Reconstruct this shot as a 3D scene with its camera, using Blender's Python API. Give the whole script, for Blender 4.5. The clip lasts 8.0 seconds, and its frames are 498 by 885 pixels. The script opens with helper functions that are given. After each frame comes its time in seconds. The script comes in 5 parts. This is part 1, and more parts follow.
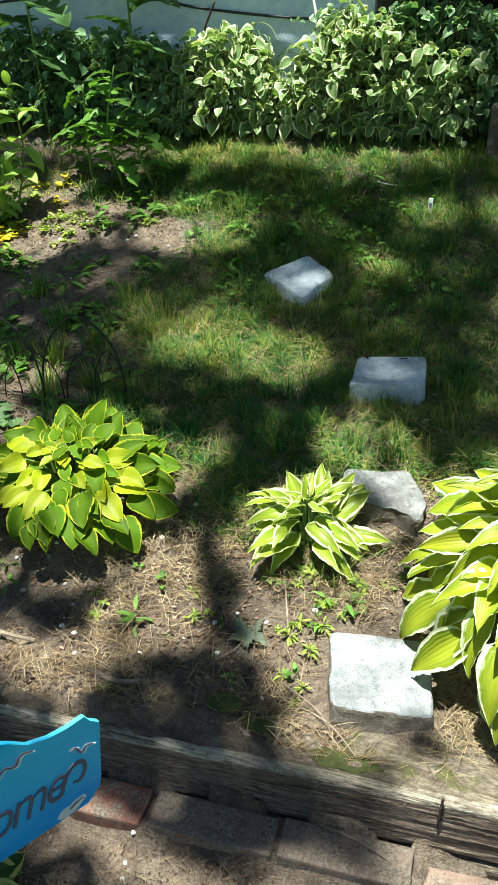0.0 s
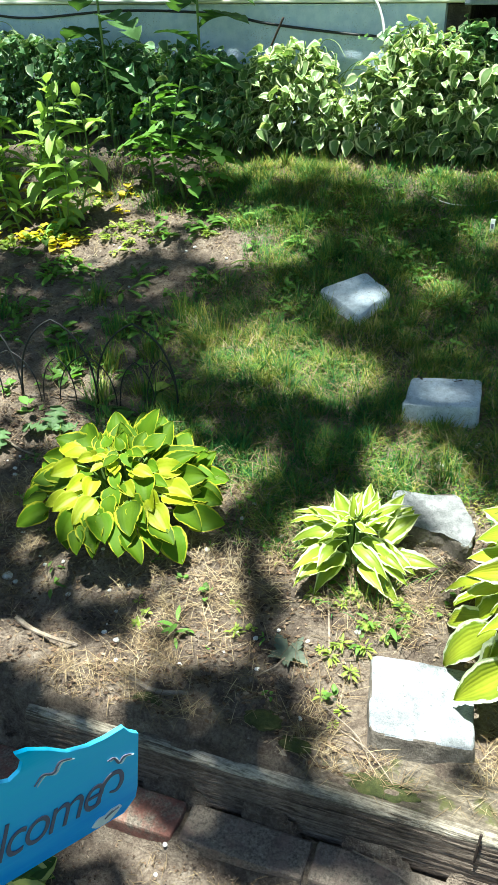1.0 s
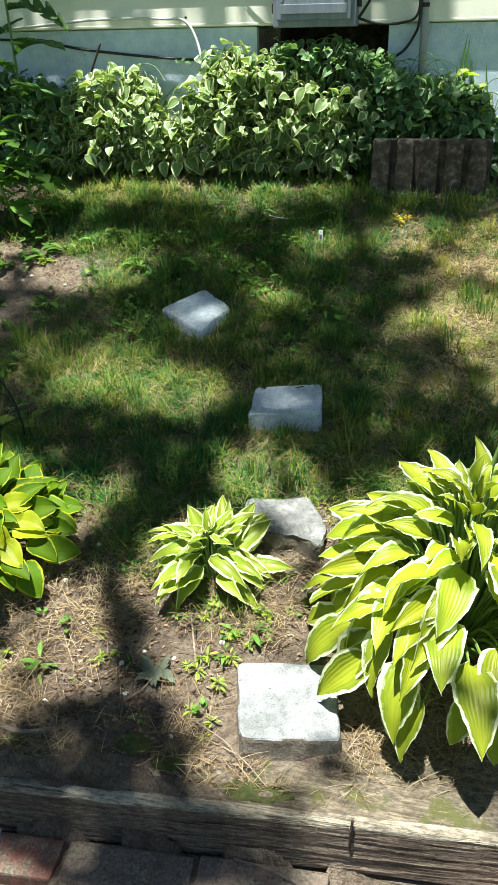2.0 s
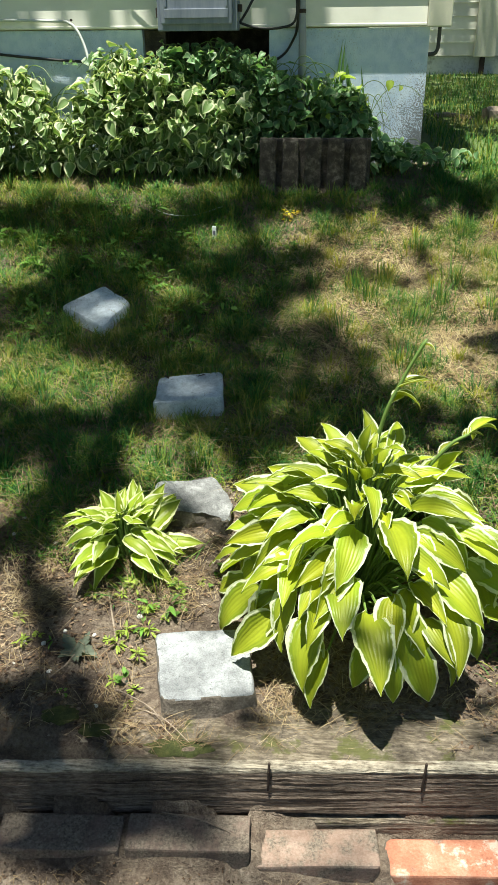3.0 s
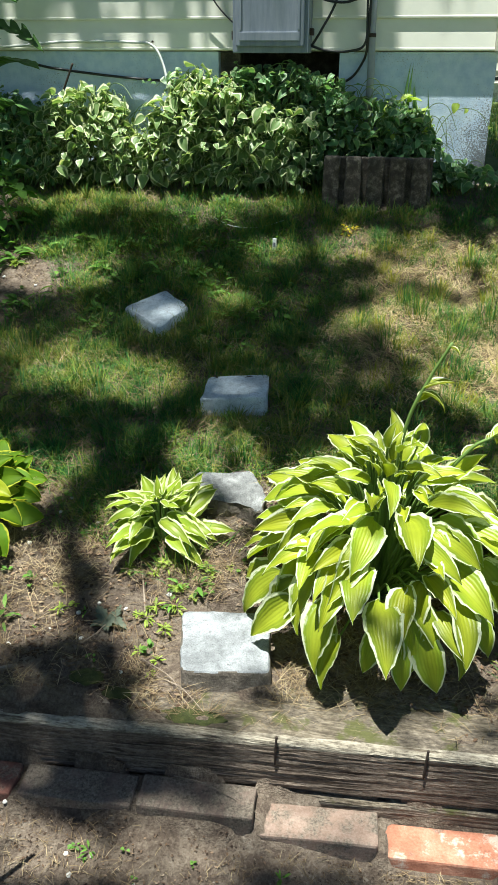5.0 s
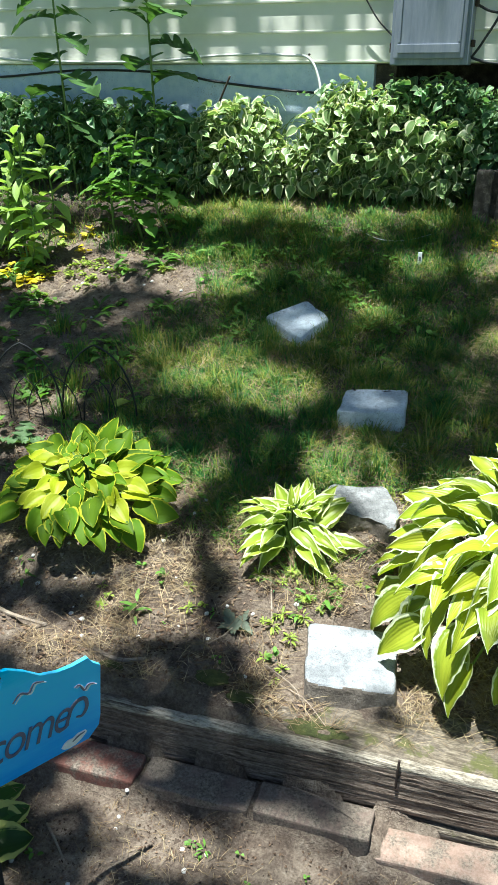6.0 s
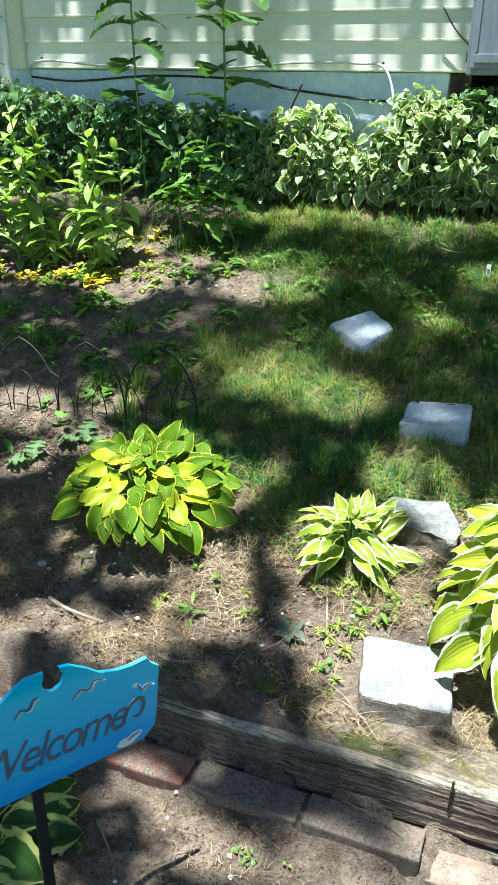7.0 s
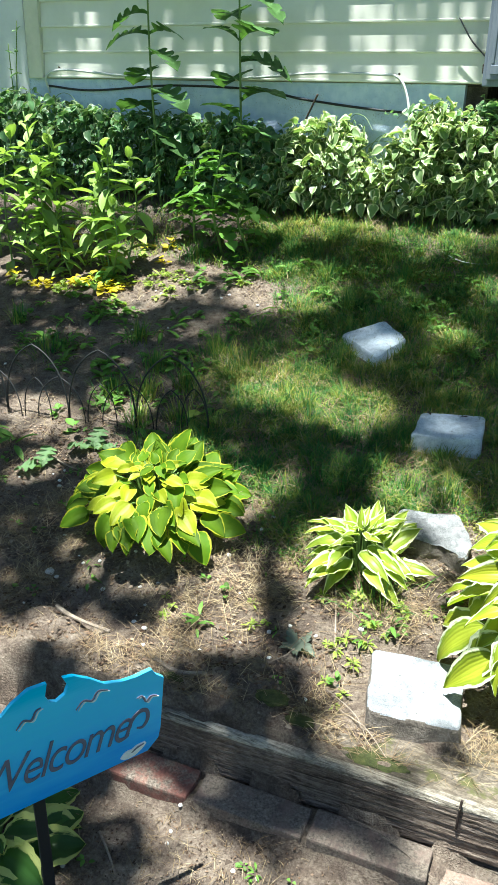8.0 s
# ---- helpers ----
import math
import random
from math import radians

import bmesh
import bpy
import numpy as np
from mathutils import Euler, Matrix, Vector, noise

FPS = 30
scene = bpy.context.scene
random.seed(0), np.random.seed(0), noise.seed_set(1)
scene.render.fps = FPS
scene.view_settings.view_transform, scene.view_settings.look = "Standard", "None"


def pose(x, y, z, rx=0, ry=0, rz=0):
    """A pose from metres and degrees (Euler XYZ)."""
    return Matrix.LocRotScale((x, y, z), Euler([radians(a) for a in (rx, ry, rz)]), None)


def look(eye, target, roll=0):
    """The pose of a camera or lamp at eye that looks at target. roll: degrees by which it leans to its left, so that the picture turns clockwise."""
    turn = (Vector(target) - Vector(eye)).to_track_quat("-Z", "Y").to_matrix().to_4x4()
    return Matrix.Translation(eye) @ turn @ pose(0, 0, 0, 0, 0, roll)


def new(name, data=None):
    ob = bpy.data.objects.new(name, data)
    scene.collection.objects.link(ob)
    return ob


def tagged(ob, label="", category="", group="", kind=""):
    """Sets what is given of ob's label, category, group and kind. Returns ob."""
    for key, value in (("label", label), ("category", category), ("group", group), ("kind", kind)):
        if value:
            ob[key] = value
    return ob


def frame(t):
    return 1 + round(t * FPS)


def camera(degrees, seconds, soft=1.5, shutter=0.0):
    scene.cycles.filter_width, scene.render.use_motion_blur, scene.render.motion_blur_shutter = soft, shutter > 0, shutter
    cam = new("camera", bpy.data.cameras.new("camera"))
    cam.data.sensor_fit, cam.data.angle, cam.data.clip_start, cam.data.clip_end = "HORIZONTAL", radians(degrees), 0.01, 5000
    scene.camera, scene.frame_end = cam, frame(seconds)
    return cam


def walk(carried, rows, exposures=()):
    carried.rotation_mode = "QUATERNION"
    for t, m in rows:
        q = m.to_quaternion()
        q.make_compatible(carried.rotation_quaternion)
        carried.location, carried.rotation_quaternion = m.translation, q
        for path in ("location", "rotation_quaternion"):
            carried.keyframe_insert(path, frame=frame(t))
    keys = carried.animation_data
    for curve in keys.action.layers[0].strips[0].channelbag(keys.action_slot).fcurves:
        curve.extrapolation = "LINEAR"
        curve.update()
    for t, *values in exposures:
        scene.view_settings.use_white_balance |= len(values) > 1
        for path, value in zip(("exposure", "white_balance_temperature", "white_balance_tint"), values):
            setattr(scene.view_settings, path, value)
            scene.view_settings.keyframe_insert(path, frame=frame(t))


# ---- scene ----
cam = camera(34.8, 8.0, soft=0.7)
PATH = [
    (0, (0.596, 0.708, 1.164), (0.016, 2.352, 0.184), -1.0),
    (0.5, (0.598, 0.712, 1.171), (-0.084, 2.327, 0.208), -0.2),
    (1, (0.587, 0.711, 1.172), (-0.105, 2.325, 0.216), -0.1),
    (1.5, (0.608, 0.713, 1.177), (0.054, 2.387, 0.234), -0.2),
    (2, (0.642, 0.713, 1.177), (0.243, 2.444, 0.258), -1.2),
    (2.2, (0.651, 0.707, 1.188), (0.311, 2.454, 0.274), -1.2),
    (3.3, (0.668, 0.58, 1.189), (0.521, 2.347, 0.265), -0.5),
    (3.5, (0.704, 0.564, 1.183), (0.541, 2.331, 0.261), -0.4),
    (4, (0.752, 0.53, 1.178), (0.521, 2.29, 0.256), -0.3),
    (4.2, (0.75, 0.523, 1.178), (0.511, 2.284, 0.261), -0.2),
    (5.3, (0.743, 0.53, 1.17), (0.327, 2.287, 0.311), -0.1),
    (5.5, (0.741, 0.523, 1.167), (0.266, 2.269, 0.315), -0.4),
    (6, (0.709, 0.52, 1.178), (0.074, 2.214, 0.325), -0.1),
    (6.5, (0.682, 0.515, 1.172), (-0.041, 2.176, 0.323), 0.7),
    (7, (0.685, 0.514, 1.178), (-0.069, 2.165, 0.338), 0.7),
    (7.5, (0.69, 0.518, 1.179), (-0.08, 2.169, 0.352), 0.8),
    (8, (0.686, 0.525, 1.176), (-0.101, 2.171, 0.356), 1.0),
]
EXPOSURES = [(0.0, 1.47, 6050, -2), (0.5, 1.76, 5800, -3), (1.0, 1.84, 5800, -3), (1.5, 1.78, 5850, 1), (2.0, 1.5, 6150, 1), (3.5, 1.17, 6300, 1), (5.5, 1.28, 5800, 1), (6.5, 1.8, 5650, 1), (8.0, 1.85, 5700, 1)]
walk(cam, [(t, look(eye, target, roll)) for t, eye, target, roll in PATH], EXPOSURES)


# ---- light ----
SUN = Vector((-0.08, -0.12, 0.99)).normalized()
world = bpy.data.worlds.new("sky")
scene.world = world
world.use_nodes = True
wn = world.node_tree
sky = wn.nodes.new("ShaderNodeTexSky")
sky.sky_type, sky.sun_disc = "NISHITA", False
sky.sun_elevation = math.asin(SUN.z)
sky.sun_rotation = math.atan2(SUN.x, SUN.y)
wn.links.new(sky.outputs[0], wn.nodes["Background"].inputs[0])
wn.nodes["Background"].inputs[1].default_value = 0.0345
sun = new("sun", bpy.data.lights.new("sun", "SUN"))
sun.data.energy, sun.data.angle, sun.data.color = 5.2, radians(0.5), (1.0, 0.93, 0.83)
sun.matrix_world = look(SUN * 20, (0, 0, 0))


# ---- materials ----
def shader(name):
    m = bpy.data.materials.new(name)
    m.use_nodes = True
    t = m.node_tree
    return m, t, t.nodes["Principled BSDF"], t.nodes["Material Output"]


def node(t, kind, links=(), **values):
    n = t.nodes.new(kind)
    for key, value in values.items():
        setattr_safe(n, key, value)
    for key, source in links:
        if isinstance(source, (int, float, tuple)):
            n.inputs[key].default_value = source
        else:
            t.links.new(source, n.inputs[key])
    return n


def setattr_safe(n, key, value):
    if key == "operation":
        n.operation = value
    elif key == "data_type":
        n.data_type = value
    elif key == "blend_type":
        n.blend_type = value


def noise_tex(t, coord, scale, detail=6.0, rough=0.6):
    return node(t, "ShaderNodeTexNoise", [("Vector", coord), ("Scale", scale), ("Detail", detail), ("Roughness", rough)]).outputs["Fac"]


def ramp(t, fac, stops):
    n = node(t, "ShaderNodeValToRGB", [("Fac", fac)])
    e = n.color_ramp.elements
    while len(e) < len(stops):
        e.new(0.5)
    for el, (p, c) in zip(e, stops):
        el.position, el.color = p, (*c, 1)
    return n.outputs["Color"]


def mix(t, fac, a, b, blend="MIX"):
    n = node(t, "ShaderNodeMix", data_type="RGBA", blend_type=blend)
    for i, v in ((0, fac), (6, a), (7, b)):
        if isinstance(v, tuple):
            n.inputs[i].default_value = (*v, 1)
        elif isinstance(v, (int, float)):
            n.inputs[i].default_value = v
        else:
            t.links.new(v, n.inputs[i])
    return n.outputs[2]


def calc(t, op, a, b=0.0):
    return node(t, "ShaderNodeMath", [(0, a), (1, b)], operation=op).outputs[0]


def bumped(t, bsdf, height, strength, distance):
    b = node(t, "ShaderNodeBump", [("Height", height), ("Strength", strength), ("Distance", distance)])
    t.links.new(b.outputs[0], bsdf.inputs["Normal"])


def where(t):
    return node(t, "ShaderNodeNewGeometry").outputs["Position"]


def surface(name, dark, mid, light, scale, rough, bump=0.5, depth=0.004, fine=9.0, metal=0.0, vary=0.12, stretch=(1, 1, 1)):
    """A rough, mottled surface with stains and a fine grain, at real size."""
    m, t, b, _ = shader(name)
    coord = node(t, "ShaderNodeMapping", [("Vector", where(t)), ("Scale", stretch)]).outputs[0]
    broad = noise_tex(t, coord, scale, 5)
    grain = noise_tex(t, coord, scale * fine, 4, 0.7)
    both = calc(t, "ADD", calc(t, "MULTIPLY", broad, 0.6), calc(t, "MULTIPLY", grain, 0.4))
    colour = ramp(t, both, [(0.34, dark), (0.5, mid), (0.66, light)])
    rnd = node(t, "ShaderNodeObjectInfo").outputs["Random"]
    colour = mix(t, 1.0, colour, ramp(t, rnd, [(0, (1 - vary,) * 3), (1, (1 + vary,) * 3)]), "MULTIPLY")
    t.links.new(colour, b.inputs["Base Color"])
    b.inputs["Roughness"].default_value, b.inputs["Metallic"].default_value = rough, metal
    bumped(t, b, both, bump, depth)
    return m


def leaf_mat(name, centre, edge, margin=2.0, veins=7, gloss=0.38, through_light=0.35, vary=0.25, heart=None, vein=0.05, shine=0.32):
    """A leaf: blade colour, paler heart, pale margin, parallel veins and streaks, light passing through."""
    m, t, b, out = shader(name)
    uv = node(t, "ShaderNodeTexCoord").outputs["UV"]
    sep = node(t, "ShaderNodeSeparateXYZ", [(0, uv)])
    across = calc(t, "MULTIPLY", calc(t, "ABSOLUTE", calc(t, "SUBTRACT", sep.outputs[0], 0.5)), 2.0)
    pos = where(t)
    rnd = calc(t, "FRACT", calc(t, "ADD", node(t, "ShaderNodeObjectInfo").outputs["Random"], node(t, "ShaderNodeNewGeometry").outputs["Random Per Island"]))
    shift = node(t, "ShaderNodeCombineXYZ", [(0, sep.outputs[0]), (1, sep.outputs[1]), (2, calc(t, "MULTIPLY", rnd, 37.0))]).outputs[0]
    streak = noise_tex(t, node(t, "ShaderNodeMapping", [("Vector", shift), ("Scale", (9.0, 1.3, 1.0))]).outputs[0], 1.6, 4)
    wob = calc(t, "MULTIPLY", calc(t, "SUBTRACT", noise_tex(t, pos, 60.0, 3), 0.5), 0.4)
    edge_at = calc(t, "ADD", calc(t, "ADD", across, wob), calc(t, "MULTIPLY", calc(t, "SUBTRACT", streak, 0.5), 0.5))
    mask = node(t, "ShaderNodeMapRange", [("Value", edge_at), ("From Min", margin - 0.05), ("From Max", margin + 0.05)]).outputs[0]
    stripe = calc(t, "SINE", calc(t, "MULTIPLY", calc(t, "ADD", across, calc(t, "MULTIPLY", streak, 0.06)), veins * 3.1416))
    tone = calc(t, "ADD", calc(t, "MULTIPLY", calc(t, "MULTIPLY", stripe, streak), vein), calc(t, "MULTIPLY", noise_tex(t, pos, 25.0, 4), 0.5))
    low, high = tuple(c * (1 - vary) for c in centre), tuple(min(1, c * (1 + vary)) for c in centre)
    blade = mix(t, rnd, low, high)
    if heart:
        inner = node(t, "ShaderNodeMapRange", [("Value", calc(t, "ADD", across, calc(t, "MULTIPLY", calc(t, "SUBTRACT", streak, 0.5), 0.7))), ("From Min", 0.95), ("From Max", 0.25)]).outputs[0]
        blade = mix(t, inner, blade, mix(t, 0.35, heart, blade))
    colour = mix(t, mask, blade, edge)
    colour = mix(t, 1.0, colour, ramp(t, tone, [(0.05, (0.72, 0.74, 0.7)), (0.5, (1.15, 1.13, 1.1))]), "MULTIPLY")
    t.links.new(colour, b.inputs["Base Color"])
    b.inputs["Roughness"].default_value, b.inputs["Specular IOR Level"].default_value = gloss, shine
    bumped(t, b, stripe, min(0.5, 4.0 * vein), 0.0012)
    tr = node(t, "ShaderNodeBsdfTranslucent", [("Color", mix(t, 1.0, colour, (1.2, 1.3, 0.55), "MULTIPLY"))])
    ms = node(t, "ShaderNodeMixShader", [(0, through_light), (1, b.outputs[0]), (2, tr.outputs[0])])
    t.links.new(ms.outputs[0], out.inputs[0])
    return m


def blade_mat(name, stops, through_light=0.3, rough=0.5):
    """Grass or straw: a tone for each blade."""
    m, t, b, out = shader(name)
    rnd = node(t, "ShaderNodeNewGeometry").outputs["Random Per Island"]
    patch = calc(t, "ADD", calc(t, "MULTIPLY", noise_tex(t, where(t), 3.5, 3), 0.9), calc(t, "MULTIPLY", noise_tex(t, where(t), 19.0, 3), 0.9))
    both = calc(t, "ADD", calc(t, "ADD", calc(t, "MULTIPLY", rnd, 0.6), 0.08), calc(t, "MULTIPLY", calc(t, "SUBTRACT", patch, 0.82), 1.1))
    colour = ramp(t, both, stops)
    t.links.new(colour, b.inputs["Base Color"])
    b.inputs["Roughness"].default_value, b.inputs["Specular IOR Level"].default_value = rough, 0.2
    tr = node(t, "ShaderNodeBsdfTranslucent", [("Color", colour)])
    ms = node(t, "ShaderNodeMixShader", [(0, through_light), (1, b.outputs[0]), (2, tr.outputs[0])])
    t.links.new(ms.outputs[0], out.inputs[0])
    return m


def plain(name, colour, rough, metal=0.0, bump=0.15, scale=40.0, vary=0.12):
    return surface(name, tuple(c * (1 - vary) for c in colour), colour, tuple(min(1, c * (1 + vary)) for c in colour), scale, rough, bump, 0.001, 6.0, metal, 0.0)


def soil_mat():
    m, t, b, _ = shader("soil")
    pos = where(t)
    broad, mid, grain = noise_tex(t, pos, 2.2, 5), noise_tex(t, pos, 22.0, 6, 0.7), noise_tex(t, pos, 190.0, 3, 0.75)
    base = ramp(t, calc(t, "ADD", calc(t, "MULTIPLY", mid, 0.6), calc(t, "MULTIPLY", grain, 0.4)),
                [(0.32, (0.045, 0.032, 0.024)), (0.46, (0.13, 0.095, 0.07)), (0.58, (0.25, 0.2, 0.152)), (0.7, (0.42, 0.355, 0.285))])
    damp = ramp(t, broad, [(0.36, (0.62, 0.6, 0.58)), (0.58, (1.05, 1.05, 1.05))])
    t.links.new(mix(t, 1.0, base, damp, "MULTIPLY"), b.inputs["Base Color"])
    b.inputs["Roughness"].default_value = 0.95
    bumped(t, b, calc(t, "ADD", calc(t, "MULTIPLY", mid, 0.6), calc(t, "MULTIPLY", grain, 0.5)), 1.0, 0.02)
    return m


def wood_mat(name, dark, mid, light, cover=False):
    """Weathered timber, its grain along x; cover: moss and soil lodged on it."""
    m, t, b, _ = shader(name)
    pos = where(t)

    def along(fast, slow):
        return node(t, "ShaderNodeMapping", [("Vector", pos), ("Scale", (slow, fast, fast))]).outputs[0]

    rings = node(t, "ShaderNodeTexNoise", [("Vector", along(150.0, 3.0)), ("Scale", 1.0), ("Detail", 4.0), ("Distortion", 0.5)]).outputs["Fac"]
    fine = noise_tex(t, along(430.0, 26.0), 1.0, 3)
    crumbs = noise_tex(t, along(170.0, 75.0), 1.0, 4, 0.75)
    crack = node(t, "ShaderNodeTexNoise", [("Vector", along(110.0, 6.0)), ("Scale", 1.0), ("Detail", 5.0), ("Distortion", 1.2)]).outputs["Fac"]
    tone = calc(t, "ADD", calc(t, "ADD", calc(t, "MULTIPLY", rings, 0.45), calc(t, "MULTIPLY", fine, 0.3)), calc(t, "MULTIPLY", crumbs, 0.55))
    stain = ramp(t, noise_tex(t, pos, 7.0, 5), [(0.35, (0.55, 0.52, 0.48)), (0.62, (1.15, 1.12, 1.08))])
    split = ramp(t, crack, [(0.34, (0.4, 0.36, 0.33)), (0.41, (1, 1, 1))])
    colour = mix(t, 1.0, mix(t, 1.0, ramp(t, tone, [(0.55, dark), (0.65, mid), (0.75, light)]), stain, "MULTIPLY"), split, "MULTIPLY")
    if cover:
        damp = noise_tex(t, pos, 11.0, 5, 0.7)
        earth = ramp(t, crumbs, [(0.35, (0.06, 0.047, 0.035)), (0.6, (0.2, 0.165, 0.125)), (0.72, (0.36, 0.31, 0.24))])
        colour = mix(t, ramp(t, damp, [(0.42, (0, 0, 0)), (0.55, (1, 1, 1))]), colour, earth)
        moss = noise_tex(t, node(t, "ShaderNodeMapping", [("Vector", pos), ("Location", (3.3, 1.7, 0.0))]).outputs[0], 14.0, 5, 0.7)
        colour = mix(t, ramp(t, moss, [(0.55, (0, 0, 0)), (0.63, (0.9, 0.9, 0.9))]), colour, (0.085, 0.09, 0.022))
    t.links.new(colour, b.inputs["Base Color"])
    b.inputs["Roughness"].default_value = 0.9
    bumped(t, b, calc(t, "ADD", tone, calc(t, "MULTIPLY", crack, 0.6)), 1.0, 0.01)
    return m


def brick_mat(name, dark, mid, light, dirt, pale=0.0):
    """Fired clay, more or less under dirt, with remains of mortar."""
    m, t, b, _ = shader(name)
    pos = where(t)
    clay, grain = noise_tex(t, pos, 18.0, 5), noise_tex(t, pos, 210.0, 4, 0.75)
    both = calc(t, "ADD", calc(t, "MULTIPLY", clay, 0.6), calc(t, "MULTIPLY", grain, 0.4))
    colour = ramp(t, both, [(0.36, dark), (0.5, mid), (0.64, light)])
    earth = ramp(t, grain, [(0.35, (0.07, 0.055, 0.042)), (0.65, (0.26, 0.215, 0.17))])
    lodged = calc(t, "ADD", noise_tex(t, pos, 26.0, 6, 0.7), dirt - 0.5)
    colour = mix(t, ramp(t, lodged, [(0.46, (0, 0, 0)), (0.6, (1, 1, 1))]), colour, earth)
    if pale:
        lime = calc(t, "ADD", noise_tex(t, node(t, "ShaderNodeMapping", [("Vector", pos), ("Location", (7.1, 2.0, 0.0))]).outputs[0], 22.0, 6, 0.7), pale - 0.5)
        colour = mix(t, ramp(t, lime, [(0.52, (0, 0, 0)), (0.6, (0.85, 0.85, 0.85))]), colour, (0.5, 0.45, 0.38))
    t.links.new(colour, b.inputs["Base Color"])
    b.inputs["Roughness"].default_value = 0.93
    bumped(t, b, both, 0.9, 0.005)
    return m


def stone_mat(name, dark, mid, light, stained):
    """Cast concrete: broad stains, pitted grain and specks."""
    m, t, b, _ = shader(name)
    pos = where(t)
    broad, mid_n, speck = noise_tex(t, pos, 9.0, 4), noise_tex(t, pos, 60.0, 5, 0.7), noise_tex(t, pos, 420.0, 3, 0.7)
    both = calc(t, "ADD", calc(t, "MULTIPLY", mid_n, 0.5), calc(t, "MULTIPLY", speck, 0.5))
    colour = ramp(t, both, [(0.36, dark), (0.5, mid), (0.62, light)])
    colour = mix(t, 1.0, colour, ramp(t, broad, [(0.38, (1 - stained,) * 3), (0.58, (1.05, 1.05, 1.05))]), "MULTIPLY")
    pits = ramp(t, noise_tex(t, pos, 130.0, 4, 0.7), [(0.3, (0.35, 0.33, 0.3)), (0.38, (1, 1, 1))])
    t.links.new(mix(t, 1.0, colour, pits, "MULTIPLY"), b.inputs["Base Color"])
    b.inputs["Roughness"].default_value = 0.93
    bumped(t, b, both, 1.0, 0.007)
    return m


def foundation_mat():
    """Whitewash, peeling most near the foot of the corner."""
    m, t, b, _ = shader("flaking_whitewash")
    pos = where(t)
    at = node(t, "ShaderNodeSeparateXYZ", [(0, pos)])
    broad, flake, grain = noise_tex(t, pos, 5.0, 6, 0.65), noise_tex(t, pos, 190.0, 5, 0.75), noise_tex(t, pos, 30.0, 4)
    corner_x = node(t, "ShaderNodeMapRange", [("Value", at.outputs[0]), ("From Min", 0.72), ("From Max", 1.0)]).outputs[0]
    low = node(t, "ShaderNodeMapRange", [("Value", at.outputs[2]), ("From Min", 1.08), ("From Max", 0.86)]).outputs[0]
    worn = calc(t, "ADD", flake, calc(t, "ADD", calc(t, "MULTIPLY", calc(t, "MULTIPLY", corner_x, low), 0.27), calc(t, "MULTIPLY", calc(t, "SUBTRACT", broad, 0.5), 0.5)))
    paint = ramp(t, grain, [(0.35, (0.53, 0.65, 0.83)), (0.6, (0.66, 0.76, 0.91))])
    bare = ramp(t, flake, [(0.4, (0.09, 0.1, 0.12)), (0.65, (0.25, 0.26, 0.28))])
    t.links.new(mix(t, ramp(t, worn, [(0.63, (0, 0, 0)), (0.67, (1, 1, 1))]), paint, bare), b.inputs["Base Color"])
    b.inputs["Roughness"].default_value = 0.9
    bumped(t, b, calc(t, "ADD", worn, grain), 0.6, 0.004)
    return m


SOIL = soil_mat()
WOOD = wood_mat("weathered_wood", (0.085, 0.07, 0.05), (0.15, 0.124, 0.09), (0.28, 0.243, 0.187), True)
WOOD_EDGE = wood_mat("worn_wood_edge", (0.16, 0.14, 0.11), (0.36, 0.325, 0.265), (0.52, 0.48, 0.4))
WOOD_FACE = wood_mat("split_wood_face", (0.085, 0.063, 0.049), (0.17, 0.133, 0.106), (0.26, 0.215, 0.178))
BRICK = brick_mat("orange_brick", (0.22, 0.085, 0.05), (0.38, 0.155, 0.095), (0.48, 0.25, 0.17), 0.4, 0.47)
DUSTY_BRICK = brick_mat("dusty_brick", (0.16, 0.105, 0.08), (0.26, 0.18, 0.14), (0.35, 0.265, 0.215), 0.5, 0.4)
# next two: shade is put into the clay colour, with dirt over it
RED_SHADED = brick_mat("shaded_red_brick", (0.1, 0.045, 0.035), (0.19, 0.08, 0.06), (0.28, 0.14, 0.1), 0.5)
OLD_SHADED_BRICK = brick_mat("dirty_shaded_brick", (0.09, 0.068, 0.056), (0.165, 0.118, 0.095), (0.25, 0.185, 0.15), 0.56)
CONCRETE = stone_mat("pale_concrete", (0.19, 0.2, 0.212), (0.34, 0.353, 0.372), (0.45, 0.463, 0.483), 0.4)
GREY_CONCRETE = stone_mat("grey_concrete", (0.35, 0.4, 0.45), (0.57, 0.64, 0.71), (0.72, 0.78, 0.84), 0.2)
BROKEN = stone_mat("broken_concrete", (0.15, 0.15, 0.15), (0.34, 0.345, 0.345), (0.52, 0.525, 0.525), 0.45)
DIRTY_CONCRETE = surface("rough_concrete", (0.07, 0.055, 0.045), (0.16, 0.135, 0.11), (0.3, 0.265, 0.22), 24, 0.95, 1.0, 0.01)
DARK_CONCRETE = surface("aggregate_concrete", (0.025, 0.022, 0.02), (0.07, 0.06, 0.05), (0.2, 0.175, 0.15), 30, 0.95, 1.0, 0.008)
RIB_CONCRETE = surface("worn_rib_concrete", (0.022, 0.018, 0.015), (0.06, 0.049, 0.041), (0.26, 0.225, 0.19), 45, 0.95, 1.0, 0.008)
SIDING = surface("cream_vinyl", (0.71, 0.7, 0.61), (0.77, 0.76, 0.67), (0.81, 0.8, 0.71), 4, 0.45, 0.05, 0.001, 3.0)
